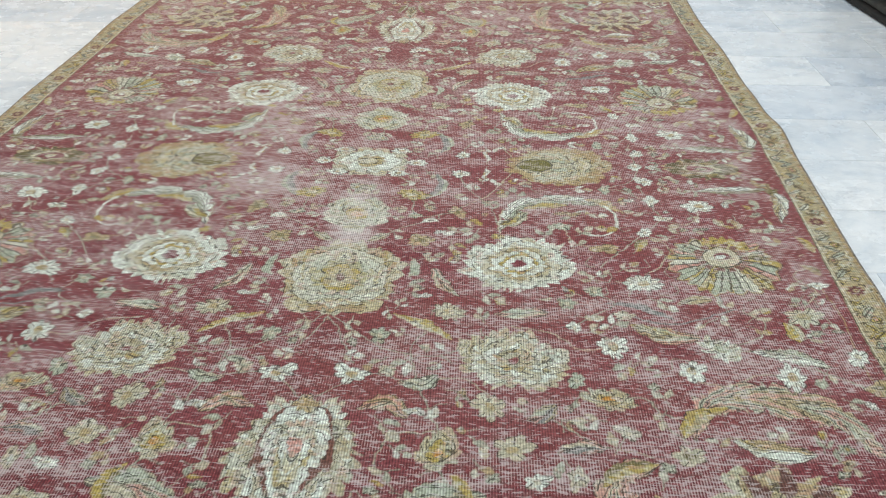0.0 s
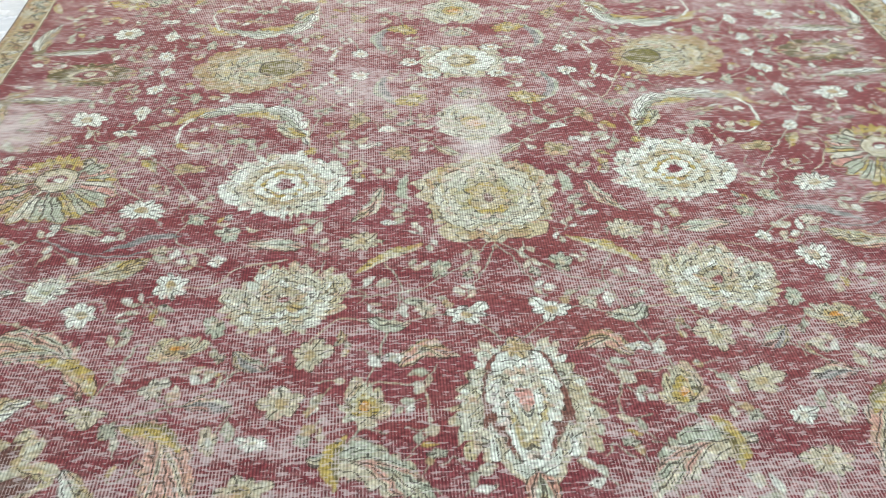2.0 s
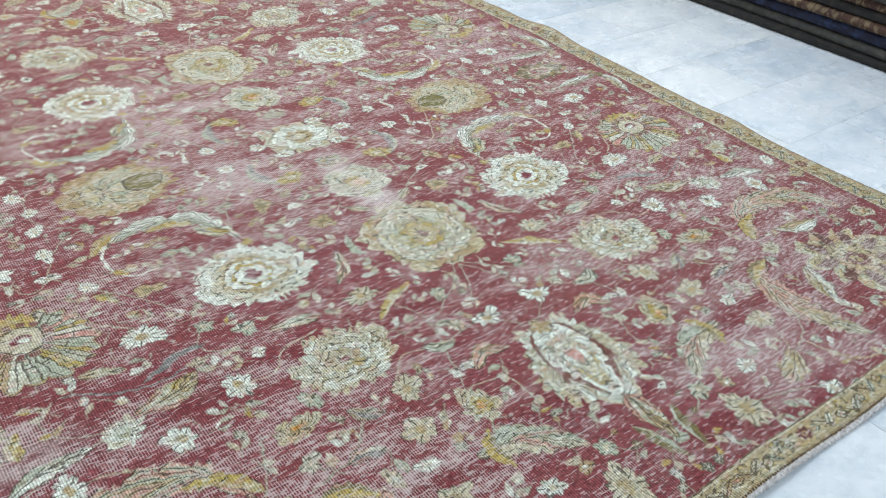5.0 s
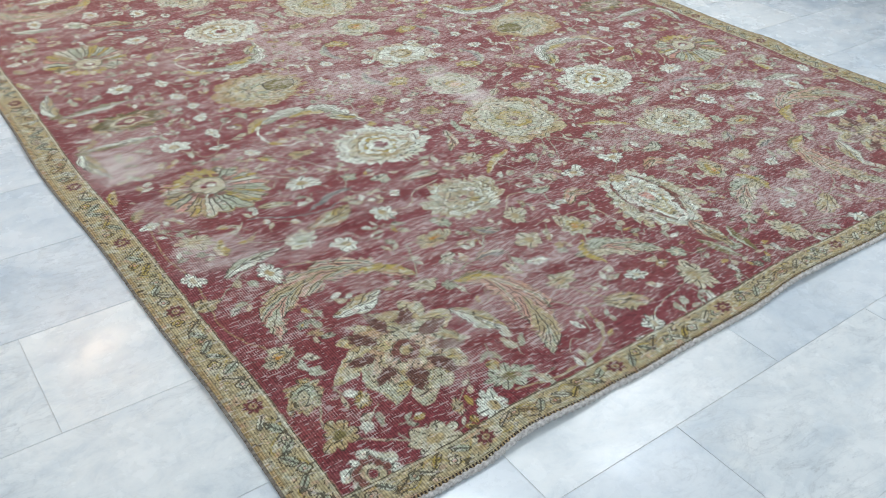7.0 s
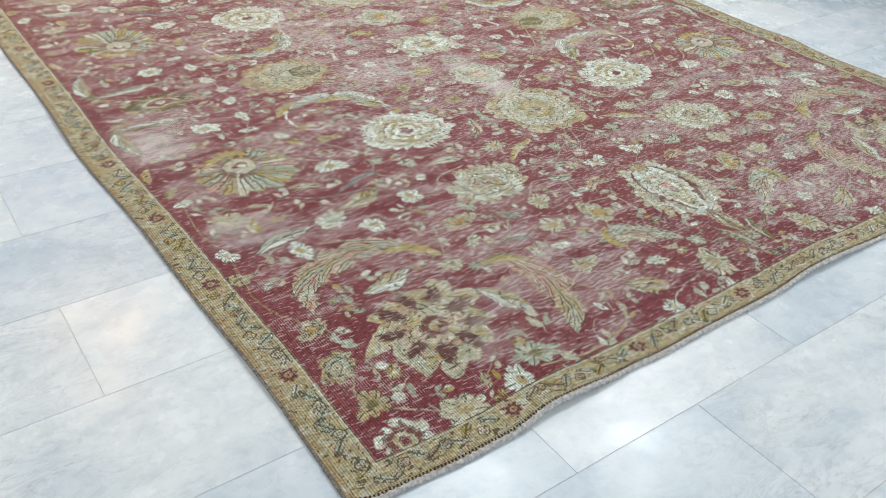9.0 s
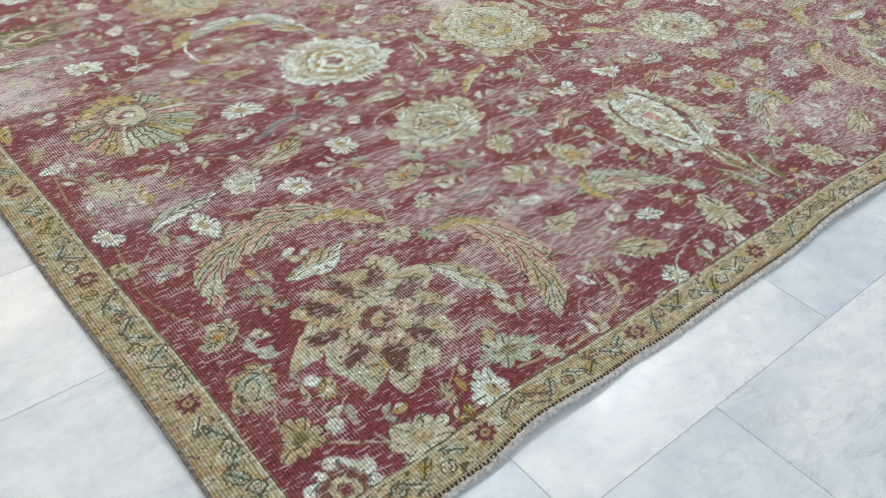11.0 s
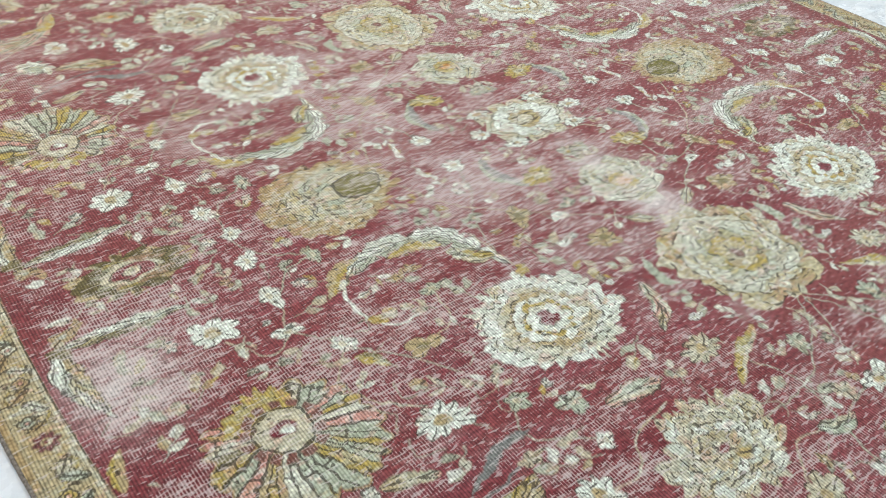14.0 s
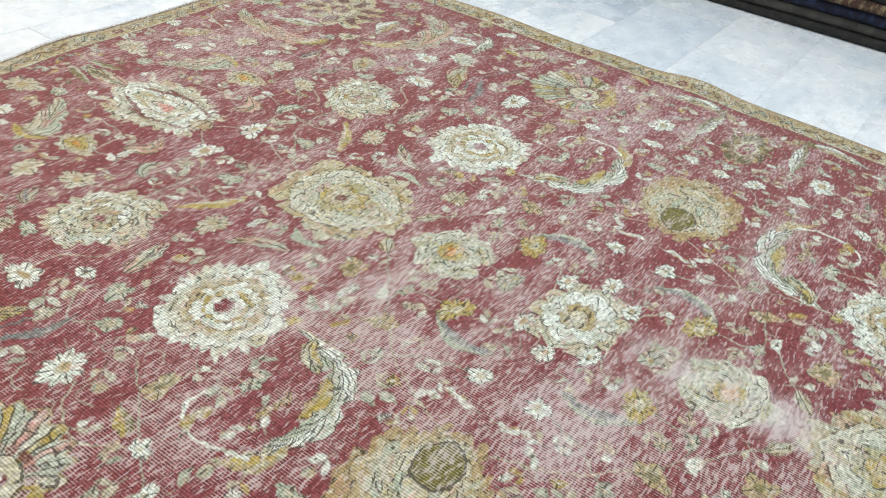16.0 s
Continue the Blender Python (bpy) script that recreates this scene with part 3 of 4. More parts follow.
    palmette(-0.31, -1.335, 0.056, 0.062, 0.1, [(1.0, CREAM, 8, 0.28, 2), (0.55, MUSTARD, 5, 0.2, 1), (0.2, ORANGE, 5, 0, 0)], 5, 0.25)
    palmette(-1.287, -1.50, 0.046, 0.062, 2.4, [(1.0, SAND, 8, 0.3, 2), (0.6, SAGE, 6, 0.2, 1), (0.3, CREAM, 5, 0.2, 0)], 6)
    palmette(-1.275, -1.765, 0.066, 0.066, 2.4, [(1.0, IVORY, 8, 0.4, 2), (0.66, BROWN, 8, 0.3, 0), (0.42, CREAM, 5, 0.2, 0), (0.18, RED, 4, 0, 0)], 7)
    palmette(-1.275, -1.36, 0.05, 0.032, 0.5, small, 8)
    # large flowers
    palmette(-0.50, -0.612, 0.165, 0.142, 0.0, [(1.0, IVORY, 30, 0.22, 0), (0.88, IVORY, 26, 0.15, 1), (0.77, IVORY, 22, 0.12, 0), (0.67, CREAM, 18, 0.14, 0), (0.57, SAND, 14, 0.16, 0), (0.50, IVORY, 12, 0.16, 0), (0.37, MUSTARD, 9, 0.3, 0), (0.29, IVORY, 8, 0.2, 0), (0.15, CRIMSON, 6, 0.3, 0)], 11, 0.15)
    palmette(-0.44, -0.468, 0.026, 0.016, 0.5, [(1.0, MUSTARD, 5, 0.3, 1)], 12)
    palmette(-0.48, -1.03, 0.142, 0.116, 0.25, FEATHER, 13, 0.12)
    striped_flower(-1.07, -0.597, 0.158, 0.150, 14)
    palmette(-0.63, 0.0, 0.150, 0.172, -math.pi / 2, [(1.0, TAN, 20, 0.14, 0), (0.84, SAND, 16, 0.10, 0), (0.74, CREAM, 18, 0.24, 1), (0.60, CREAM, 15, 0.26, 1), (0.46, CREAM, 12, 0.26, 1), (0.32, SAGE, 9, 0.26, 1), (0.18, CREAM, 6, 0.2, 0)], 15, 0.12)
    w, x, y = window(-0.545, 0.0, 0.09)
    drop = np.hypot((x + 0.006) / 1.35, y) + 0.25 * np.abs(y) * np.clip(x / 0.06, 0, 1)
    lay(w, soft(drop - 0.048), DARK)
    lay(w, soft(drop - 0.044), (0.15, 0.135, 0.032))
    palmette(-1.11, 0.0, 0.140, 0.085, 0.0, [(1.0, SAND, 11, 0.45, 0), (0.94, (0.12, 0.10, 0.04), 11, 0.42, 0), (0.70, OLIVE, 9, 0.3, 1), (0.50, CREAM, 4, 0.25, 0), (0.34, RED, 4, 0.2, 0), (0.14, CREAM, 4, 0, 0)], 16)
    palmette(0.0, 0.0, 0.145, 0.125, 0.0, [(1.0, CREAM, 8, 0.42, 2), (0.66, IVORY, 8, 0.3, 2), (0.34, SAND, 8, 0.2, 1), (0.16, CREAM, 6, 0.2, 0)], 17)
    for a, b in ((-0.10, -0.085), (-0.155, 0.0)):
        rosette(a, b, 0.032, 6, IVORY, SAND)
    palmette(0.0, -0.365, 0.118, 0.105, 0.0, [(1.0, PALE, 10, 0.45, 2), (0.66, SAGE, 8, 0.35, 2), (0.36, MUSTARD, 6, 0.2, 0), (0.18, ORANGE, 5, 0.1, 0)], 18)
    palmette(0.0, -0.705, 0.196, 0.186, 0.0, [(1.0, CREAM, 20, 0.20, 0), (0.92, SAND, 18, 0.14, 2), (0.74, PALE, 14, 0.08, 0), (0.69, PALE, 14, 0.10, 2), (0.55, PALE, 10, 0.14, 1), (0.47, SAGE, 9, 0.24, 1), (0.34, MUSTARD, 8, 0.24, 0), (0.26, CREAM, 7, 0.24, 1), (0.09, BROWN, 5, 0.2, 0)], 19, 0.1)
    palmette(0.0, -1.345, 0.158, 0.172, math.pi, [(1.0, CREAM, 28, 0.22, 1), (0.88, IVORY, 26, 0.20, 1), (0.76, CREAM, 22, 0.20, 2), (0.64, IVORY, 18, 0.2, 1)], 20, 0.22)
    palmette(0.0, -1.335, 0.086, 0.132, math.pi, [(1.0, BROWN, 20, 0.04, 0), (0.90, IVORY, 18, 0.10, 1), (0.66, CREAM, 13, 0.2, 1), (0.46, IVORY, 9, 0.24, 1), (0.24, PINK, 4, 0.3, 0)], 21, 0.3)
    rosette(0.0, -1.205, 0.034, 6, SAND, TAN)
    leaf([(0.0, -1.50), (-0.004, -1.57), (0.0, -1.66)], 0.034, SAND, None, True, 0.3, 0.3)
    palmette(-1.015, -1.50, 0.170, 0.185, 2.42, [(1.0, CREAM, 11, 0.50, 2), (0.80, SAND, 11, 0.40, 1), (0.66, CREAM, 12, 0.28, 1), (0.52, SAND, 10, 0.26, 1), (0.38, CREAM, 8, 0.26, 1), (0.22, BROWN, 8, 0.3, 0), (0.1, SAND, 6, 0, 0)], 22)
    for k in range(9):
        g = 2 * math.pi * k / 9 + 0.25
        palmette(-1.015 + 0.102 * math.cos(g), -1.49 + 0.102 * math.sin(g), 0.023, 0.040, g - math.pi / 2, [(1.0, (0.13, 0.062, 0.048), 5, 0.35, 0)], 30 + k, 0.3)


def sprig(a, b, r, g):
    """A short bent stalk with a bud or flower at its tip and a few side leaves."""
    ca, sa = math.cos(g), math.sin(g)
    at = lambda f, h: (a + r * (f * ca - h * sa), b + r * (f * sa + h * ca))
    colours = (CREAM, SAGE, SAND, IVORY, CREAM, SAGE, PALE, CREAM, SAGE, IVORY, MUSTARD)
    pick = lambda: tuple(0.86 * c + 0.14 * d for c, d in zip(colours[rng.integers(len(colours))], RED))
    bend = rng.uniform(-0.5, 0.5)
    stem([at(-1.1, 0), at(-0.3, bend * 0.5), at(0.5, bend)], SAGE, 0.0011)
    for side in (-1, 1):
        if rng.random() < 0.8:
            leaf([at(-0.5, 0.05 * side), at(-0.1, 0.4 * side), at(0.35, 0.62 * side)], r * rng.uniform(0.20, 0.32), pick(), None, False, 0.3)
    if rng.random() < 0.35:
        rosette(*at(0.62, bend), r * rng.uniform(0.42, 0.6), int(rng.integers(4, 8)), pick(), pick(), g)
    else:
        leaf([at(0.2, bend * 0.8), at(0.6, bend), at(1.1, bend * 0.6)], r * 0.36, pick(), pick(), False, 0.3, 0.4)


def fill_field():
    """Sprigs and stray leaves in the gaps."""
    for _ in range(1500):
        a, b = rng.uniform(-1.29, -0.02), rng.uniform(-1.79, -0.02)
        r = rng.uniform(0.026, 0.046)
        w, x, y = window(a, b, r + 0.004)
        if taken[w].mean() > 0.13:
            continue
        sprig(a, b, r, rng.uniform(0, 6.28))
    for _ in range(220):
        a, b = rng.uniform(-1.30, -0.01), rng.uniform(-1.80, -0.01)
        r = rng.uniform(0.010, 0.020)
        w, x, y = window(a, b, r + 0.008)
        if taken[w].max() > 0.4:
            continue
        g = rng.uniform(0, 6.28)
        colour = (CREAM, SAGE, SAND, IVORY, CREAM, TAN)[rng.integers(6)]
        dx, dy = r * math.cos(g), r * math.sin(g)
        if rng.random() < 0.3:
            rosette(a, b, r * 0.9, int(rng.integers(4, 7)), colour, SAND, g)
        else:
            leaf([(a - dx, b - dy), (a + 0.3 * dy, b - 0.3 * dx), (a + dx, b + dy)], r * 0.42, colour, None, False, 0.2)
    for _ in range(150):
        a, b = rng.uniform(-1.30, -0.03), rng.uniform(-1.80, -0.03)
        g, r = rng.uniform(0, 6.28), rng.uniform(0.025, 0.05)
        w, x, y = window(a, b, r * 0.6)
        if taken[w].mean() > 0.25:
            continue
        stem([(a, b), (a + r * math.cos(g), b + r * math.sin(g)), (a + 1.6 * r * math.cos(g + 0.9), b + 1.6 * r * math.sin(g + 0.9))], SAGE, 0.0011)


def draw_border():
    """A narrow sandy border: dark red flowers between slanted leaves and small boxed buds."""
    for upright in (True, False):
        across = BORDER
        length = HALF_L if upright else HALF_W
        reds = (0.345, 0.713, 1.073, 1.469) if upright else (0.252, 0.641, 1.028)
        i, j = np.mgrid[0:ROWS, 0:COLS]
        s = (i if upright else j) * STEP
        d = (HALF_W - j * STEP) if upright else (HALF_L - i * STEP)
        inside = (d <= across) & ((d <= (HALF_L - i * STEP)) if upright else (d < (HALF_W - j * STEP)))
        def put(mask, colour, k=1.0):
            m = np.clip(mask, 0, 1) * inside * k
            if colour is DARK:
                np.maximum(ink, m * 0.85, out=ink)
                return
            ink[:] = ink * (1 - m)
            canvas[:] = canvas * (1 - m[..., None]) + np.array(colour) * m[..., None]
        put(np.ones_like(d), (0.40, 0.34, 0.20))
        put(soft(np.abs(d - across) - 0.003), DARK)
        put(soft(np.abs(d - across + 0.007) - 0.003), CREAM)
        put(soft(np.abs(d - across + 0.0125) - 0.0012), DARK, 0.7)
        put(soft(d - 0.012), TAN)
        put(soft(np.abs(d - 0.0135) - 0.0012), DARK, 0.7)
        mid = 0.053
        put(soft(np.abs(d - mid - 0.026 * np.sin(s * 2 * math.pi / 0.126)) - 0.0022), MUSTARD)
        put(soft(np.abs(d - mid - 0.026 * np.sin(s * 2 * math.pi / 0.126) - 0.004) - 0.0010), DARK, 0.8)
        turn = np.random.default_rng(60 + upright)
        for k in range(-1, int(length / 0.031) + 2):
            c = (0.345 if upright else 0.252) + (k - 11) * 0.031 + turn.uniform(-0.005, 0.005)
            if min(abs(c - q) for q in reds) < 0.034:
                continue
            dm = turn.uniform(-0.016, 0.016)
            ds, dd = s - c, d - mid - dm
            colour = (CREAM, SAGE, PALE, MUSTARD, TAN, SAGE)[turn.integers(6)]
            if k % 3 == 0:
                r, th = np.hypot(ds, dd), np.arctan2(dd, ds)
                bud = r - 0.015 * (0.72 + 0.28 * np.abs(np.cos(2 * th + 0.6)))
                put(soft(np.abs(bud) - 0.0019), DARK)
                put(soft(bud + 0.002), colour)
                put(soft(np.abs(r - 0.006) - 0.0012), DARK)
                put(soft(r - 0.004), PINK)
            else:
                g = turn.uniform(0.5, 1.0) * (1 if k % 3 == 1 else -1)
                p, q = ds * math.cos(g) + dd * math.sin(g), -ds * math.sin(g) + dd * math.cos(g)
                f = np.hypot(p * turn.uniform(1.9, 2.8), q) - 0.024
                put(soft(np.abs(f) - 0.0019), DARK)
                put(soft(f + 0.002), colour)
                put(soft(np.abs(p) - 0.0018) * (f < 0), DARK)
                put(soft(np.abs(((np.abs(p) * 1.2 + q) / 0.012) % 1.0 - 0.5) * 0.012 - 0.001) * (f < -0.003), DARK)
            for _ in range(4):
                es, ed, eg = c + turn.uniform(-0.02, 0.02), mid + turn.uniform(-0.036, 0.030), turn.uniform(0, 3.1)
                p = (s - es) * math.cos(eg) + (d - ed) * math.sin(eg)
                q = -(s - es) * math.sin(eg) + (d - ed) * math.cos(eg)
                put(soft(np.hypot(p, q * 5) - 0.009), DARK, 0.7)
        for c in reds:
            ds, dd = s - c, d - mid
            put(soft(np.maximum(np.abs(ds), np.abs(dd)) - 0.033), SAND)
            r, th = np.hypot(ds, dd), np.arctan2(dd, ds)
            edge = 0.024 * (0.62 + 0.38 * np.abs(np.cos(4 * th)))
            put(soft(r - edge - 0.0015), DARK)
            put(soft(r - edge), (0.135, 0.045, 0.042))
            put(soft(r - 0.009), SAND)
            put(soft(r - 0.004), CRIMSON)


def lattice_noise(u, v, su, sv, seed):
    """Smooth noise in 0..1 with cells of su by sv metres."""
    g = np.random.default_rng(seed).random((260, 260))
    x, y = u / su + 97.3, v / sv + 71.7
    xi, yi = np.floor(x).astype(int), np.floor(y).astype(int)
    fx, fy = x - xi, y - yi
    fx, fy = fx * fx * (3 - 2 * fx), fy * fy * (3 - 2 * fy)
    x0, x1, y0, y1 = xi % 260, (xi + 1) % 260, yi % 260, (yi + 1) % 260
    return (g[y0, x0] * (1 - fx) + g[y0, x1] * fx) * (1 - fy) + (g[y1, x0] * (1 - fx) + g[y1, x1] * fx) * fy


def lump(u, v, cu, cv, ru, rv):
    return np.exp(-((u - cu) / ru) ** 2 - ((v - cv) / rv) ** 2)


def to_floor(u, v):
    """From the design's places to the floor: the near end is a little narrower, the far half a little longer, the end borders are thin."""
    inner_v = HALF_L - BORDER
    av = np.abs(v)
    x = u * (1.4525 + 0.0225 * np.tanh((v + 0.55) / 0.4)) / 1.45
    deep = np.where(av < inner_v, av * 1.803 / inner_v, 1.803 + (av - inner_v) * 0.075 / BORDER)
    stretch = np.clip((v - 0.55) / 1.3, 0, 1)
    y = 0.707 + np.where(v < 0, -deep, deep + 0.165 * stretch ** 1.2)
    sway = 0.005 * np.sin(v * 3.1 + 0.5) + 0.003 * np.sin(v * 7.3)
    x = x + sway * (np.abs(u) / HALF_W) ** 6
    y = y + (0.004 * np.sin(u * 5.2 + 1.0) + 0.003 * np.sin(u * 11.0)) * (np.abs(v) / HALF_L) ** 8
    y = y + 0.03 * u * np.clip(v / HALF_L, 0, 1) ** 3
    # the buckled corner of the near end
    frill = -0.012 * lump(u, 0, -1.19, 0, 0.10, 1) - 0.014 * lump(u, 0, -1.06, 0, 0.08, 1) + 0.006 * lump(u, 0, -0.70, 0, 0.06, 1) + 0.008 * lump(u, 0, -0.04, 0, 0.10, 1) + 0.022 * lump(u, 0, -1.46, 0, 0.04, 1)
    y = y + np.where(v < 0, frill, 0) * (np.abs(v) / HALF_L) ** 14
    return x, y


def rug_height(u, v):
    side = np.exp(-(HALF_W - np.abs(u)) / 0.10)
    end = np.exp(-(HALF_L - np.abs(v)) / 0.09)
    w1 = np.clip(np.sin(v * 4.6 + 0.9 + 2.0 * (u > 0)) * 0.6 + np.sin(v * 9.1 + 2.2) * 0.5, 0, 1)
    w2 = np.clip(np.sin(u * 6.0 + 0.4 + (v > 0)) * 0.6 + np.sin(u * 13.0 + 1.0) * 0.5, 0, 1)
    buckle = 0.020 * lump(v, 0, 0.30, 0, 0.13, 1) + 0.010 * lump(v, 0, -0.74, 0, 0.11, 1) + 0.006 * lump(v, 0, 0.62, 0, 0.10, 1) + 0.008 * lump(v, 0, 1.1, 0, 0.2, 1)
    flat = 0.0012 * (lattice_noise(u, v, 0.35, 0.25, 5) - 0.5)
    return 0.008 + flat + side * np.where(u > 0, 0.003 * w1 + buckle, 0.006 * w1) + 0.010 * end * w2


def rug():
    draw_field()
    fill_field()
    draw_border()
    nu, nv = 1040, 1370
    us = np.linspace(-HALF_W, HALF_W, nu)
    vs = np.linspace(-HALF_L, HALF_L, nv)
    u, v = np.meshgrid(us, vs)
    # hand-woven unevenness
    wu = u + 0.016 * (lattice_noise(u, v, 0.5, 0.5, 1) - 0.5) + 0.010 * (lattice_noise(u, v, 0.05, 0.06, 2) - 0.5) + 0.008 * (lattice_noise(u, v, 0.017, 0.013, 3) - 0.5)
    wv = v + 0.020 * (lattice_noise(u, v, 0.5, 0.5, 4) - 0.5) + 0.010 * (lattice_noise(u, v, 0.06, 0.05, 6) - 0.5) + 0.008 * (lattice_noise(u, v, 0.017, 0.013, 8) - 0.5)
    rim = np.clip(np.minimum(HALF_W - np.abs(u), HALF_L - np.abs(v)) / 0.05, 0, 1)
    calm = 0.3 + 0.7 * np.clip((np.minimum(HALF_W - np.abs(u), HALF_L - np.abs(v)) - 0.09) / 0.06, 0, 1)
    wu, wv = u + (wu - u) * rim * calm, v + (wv - v) * rim * calm
    fx = np.clip(np.abs(wu) / STEP, 0, COLS - 1.001)
    fy = np.clip(np.abs(wv) / STEP, 0, ROWS - 1.001)
    xi, yi = fx.astype(int), fy.astype(int)
    fx, fy = (fx - xi)[..., None], (fy - yi)[..., None]
    dye = (canvas[yi, xi] * (1 - fx) + canvas[yi, xi + 1] * fx) * (1 - fy) + (canvas[yi + 1, xi] * (1 - fx) + canvas[yi + 1, xi + 1] * fx) * fy
    pen = (ink[yi, xi] * (1 - fx[..., 0]) + ink[yi, xi + 1] * fx[..., 0]) * (1 - fy[..., 0]) + (ink[yi + 1, xi] * (1 - fx[..., 0]) + ink[yi + 1, xi + 1] * fx[..., 0]) * fy[..., 0]
    # mottled wools in the flowers, and the scribble of single dark knots
    bright = np.clip((dye[..., 1] - 0.14) / 0.12, 0, 1)
    for seed, colour, share in ((41, SAGE, 0.62), (42, TAN, 0.66), (43, IVORY, 0.64), (44, PINK, 0.72)):
        k = np.clip((lattice_noise(u, v, 0.030, 0.022, seed) * 0.6 + lattice_noise(u, v, 0.009, 0.007, seed + 50) * 0.4 - share) * 5 + 0.05, 0, 0.35) * bright
        dye = dye * (1 - k[..., None]) + np.array(colour) * k[..., None]
    pen = np.maximum(pen, np.clip((lattice_noise(u, v, 0.011, 0.0065, 45) - 0.80) * 6, 0, 0.75) * bright)
    # uneven dye: bands across the width, and a brick-coloured faded middle and far half
    redness = np.clip((dye[..., 0] - 1.9 * dye[..., 1]) / 0.20, 0, 1)
    band = lattice_noise(u, v, 2.0, 0.09, 11) * 0.5 + lattice_noise(u, v, 0.30, 0.05, 12) * 0.5
    brick = np.clip(0.15 + 0.55 * lattice_noise(u, v, 0.7, 0.35, 13) + 0.30 * np.tanh(v / 0.9) + 0.35 * lump(u, v, 0.15, -1.0, 0.6, 0.35) + 0.22 * np.tanh(u / 0.4) * (v < 0) - 0.1, 0, 1)
    deep = np.clip((band - 0.50 - 0.10 * np.tanh((v + 0.5) / 0.5)) * 3.0, 0, 1) * (1 - 0.5 * brick)
    k = (redness * brick)[..., None]
    dye = dye * (1 - k) + np.array(BRICK) * k
    rosy = np.clip((lattice_noise(u, v, 0.22, 0.07, 14) * 0.6 + lattice_noise(u, v, 0.05, 0.02, 15) * 0.4 - 0.42) * 3.5, 0, 0.85) * (1 - 0.6 * brick)
    k = (redness * rosy)[..., None]
    dye = dye * (1 - k) + np.array(ROSE) * k
    k = (redness * deep)[..., None] * 0.75
    dye = dye * (1 - k) + np.array(CRIMSON) * k
    # fading and bald places
    streak = lattice_noise(u, v, 0.05, 0.008, 21) * 0.4 + lattice_noise(u, v, 0.016, 0.0042, 22) * 0.6
    area = lattice_noise(u, v, 0.15, 0.055, 23) * 0.35 + lattice_noise(u, v, 0.55, 0.32, 24) * 0.25 + lattice_noise(u, v, 0.06, 0.022, 25) * 0.40
    bald = np.clip(0.25 + (area - 0.45) * 1.6, 0.03, 0.68)
    torn = 0.25 + 1.5 * np.clip((lattice_noise(u, v, 0.10, 0.028, 26) * 0.6 + lattice_noise(u, v, 0.04, 0.012, 27) * 0.4 - 0.35) * 2.2, 0, 1)
    for cu, cv, ru, rv, k in ((0.0, -0.42, 0.055, 0.20, 2.2), (-0.28, -0.20, 0.16, 0.12, 0.4), (-0.5, -0.62, 0.15, 0.12, 0.3), (-1.24, -0.28, 0.10, 0.14, 1.3), (-1.22, -0.86, 0.10, 0.08, 0.9), (-0.32, -0.06, 0.14, 0.12, 0.6), (-0.30, 0.35, 0.2, 0.15, 0.5),
                              (-1.2, -0.98, 0.12, 0.10, 0.4), (-0.45, -1.46, 0.22, 0.10, 0.5), (0.62, -0.30, 0.28, 0.08, 0.5), (0.9, -1.05, 0.28, 0.09, 0.5),
                              (-0.5, 0.5, 0.30, 0.18, 0.3), (1.15, 0.15, 0.2, 0.25, 0.4), (0.35, -1.5, 0.25, 0.12, 0.3)):
        bald += 0.75 * k * torn * lump(u, v, cu, cv, ru, rv)
    bald = bald * (1 - 0.55 * bright)
    bald = np.clip(bald * (0.25 + 0.75 * np.clip((calm - 0.3) / 0.7, 0, 1)), 0, 1.0)
    fade = np.clip(bald * (0.08 + 1.5 * np.clip((streak - 0.47) * 6, 0, 1)), 0, 1) * np.clip(0.35 + 0.5 * lump(u, v, 0, -0.38, 0.06, 0.16) + 0.35 * lump(u, v, -1.24, -0.3, 0.10, 0.13), 0, 0.9)
    tone = np.array((0.54, 0.41, 0.39)) * redness[..., None] + np.array((0.64, 0.62, 0.54)) * (1 - redness[..., None])
    pale = tone * 0.6 + dye * 0.4
    dye = dye * (1 - fade[..., None]) + pale * fade[..., None]
    # places rubbed down to the white warps
    bare = np.zeros_like(u)
    for cu, cv, ru, rv, k in ((0.0, -0.38, 0.055, 0.19, 0.65), (-1.25, -0.30, 0.09, 0.10, 0.55), (-0.30, -0.17, 0.10, 0.05, 0.2), (-1.20, -0.93, 0.10, 0.05, 0.4), (0.62, -0.24, 0.2, 0.04, 0.35), (0.40, 0.62, 0.16, 0.06, 0.35)):
        bare += k * lump(u, v, cu, cv, ru, rv)
    bare = np.clip(bare * (0.25 + 1.3 * lattice_noise(u, v, 0.035, 0.012, 28)) * (1 - 0.75 * bright), 0, 0.8)[..., None]
    dye = dye * (1 - bare) + np.array((0.60, 0.59, 0.56)) * bare
    dye *= (0.90 + 0.2 * lattice_noise(u, v, 0.02, 0.006, 31))[..., None]
    x, y = to_floor(u, v)
    z = rug_height(u, v)
    top = np.stack([x, y, z], -1).reshape(-1, 3)
    idx = np.arange(nu * nv).reshape(nv, nu)
    quads = np.stack([idx[:-1, :-1], idx[:-1, 1:], idx[1:, 1:], idx[1:, :-1]], -1).reshape(-1, 4)
    me = bpy.data.meshes.new("woven_face")
    me.vertices.add(len(top))
    me.vertices.foreach_set("co", top.astype(np.float32).ravel())
    me.loops.add(quads.size)
    me.loops.foreach_set("vertex_index", quads.astype(np.int32).ravel())
    me.polygons.add(len(quads))
    me.polygons.foreach_set("loop_start", np.arange(0, quads.size, 4, dtype=np.int32))
    me.update(calc_edges=True)
    me.polygons.foreach_set("use_smooth", np.ones(len(quads), dtype=bool))
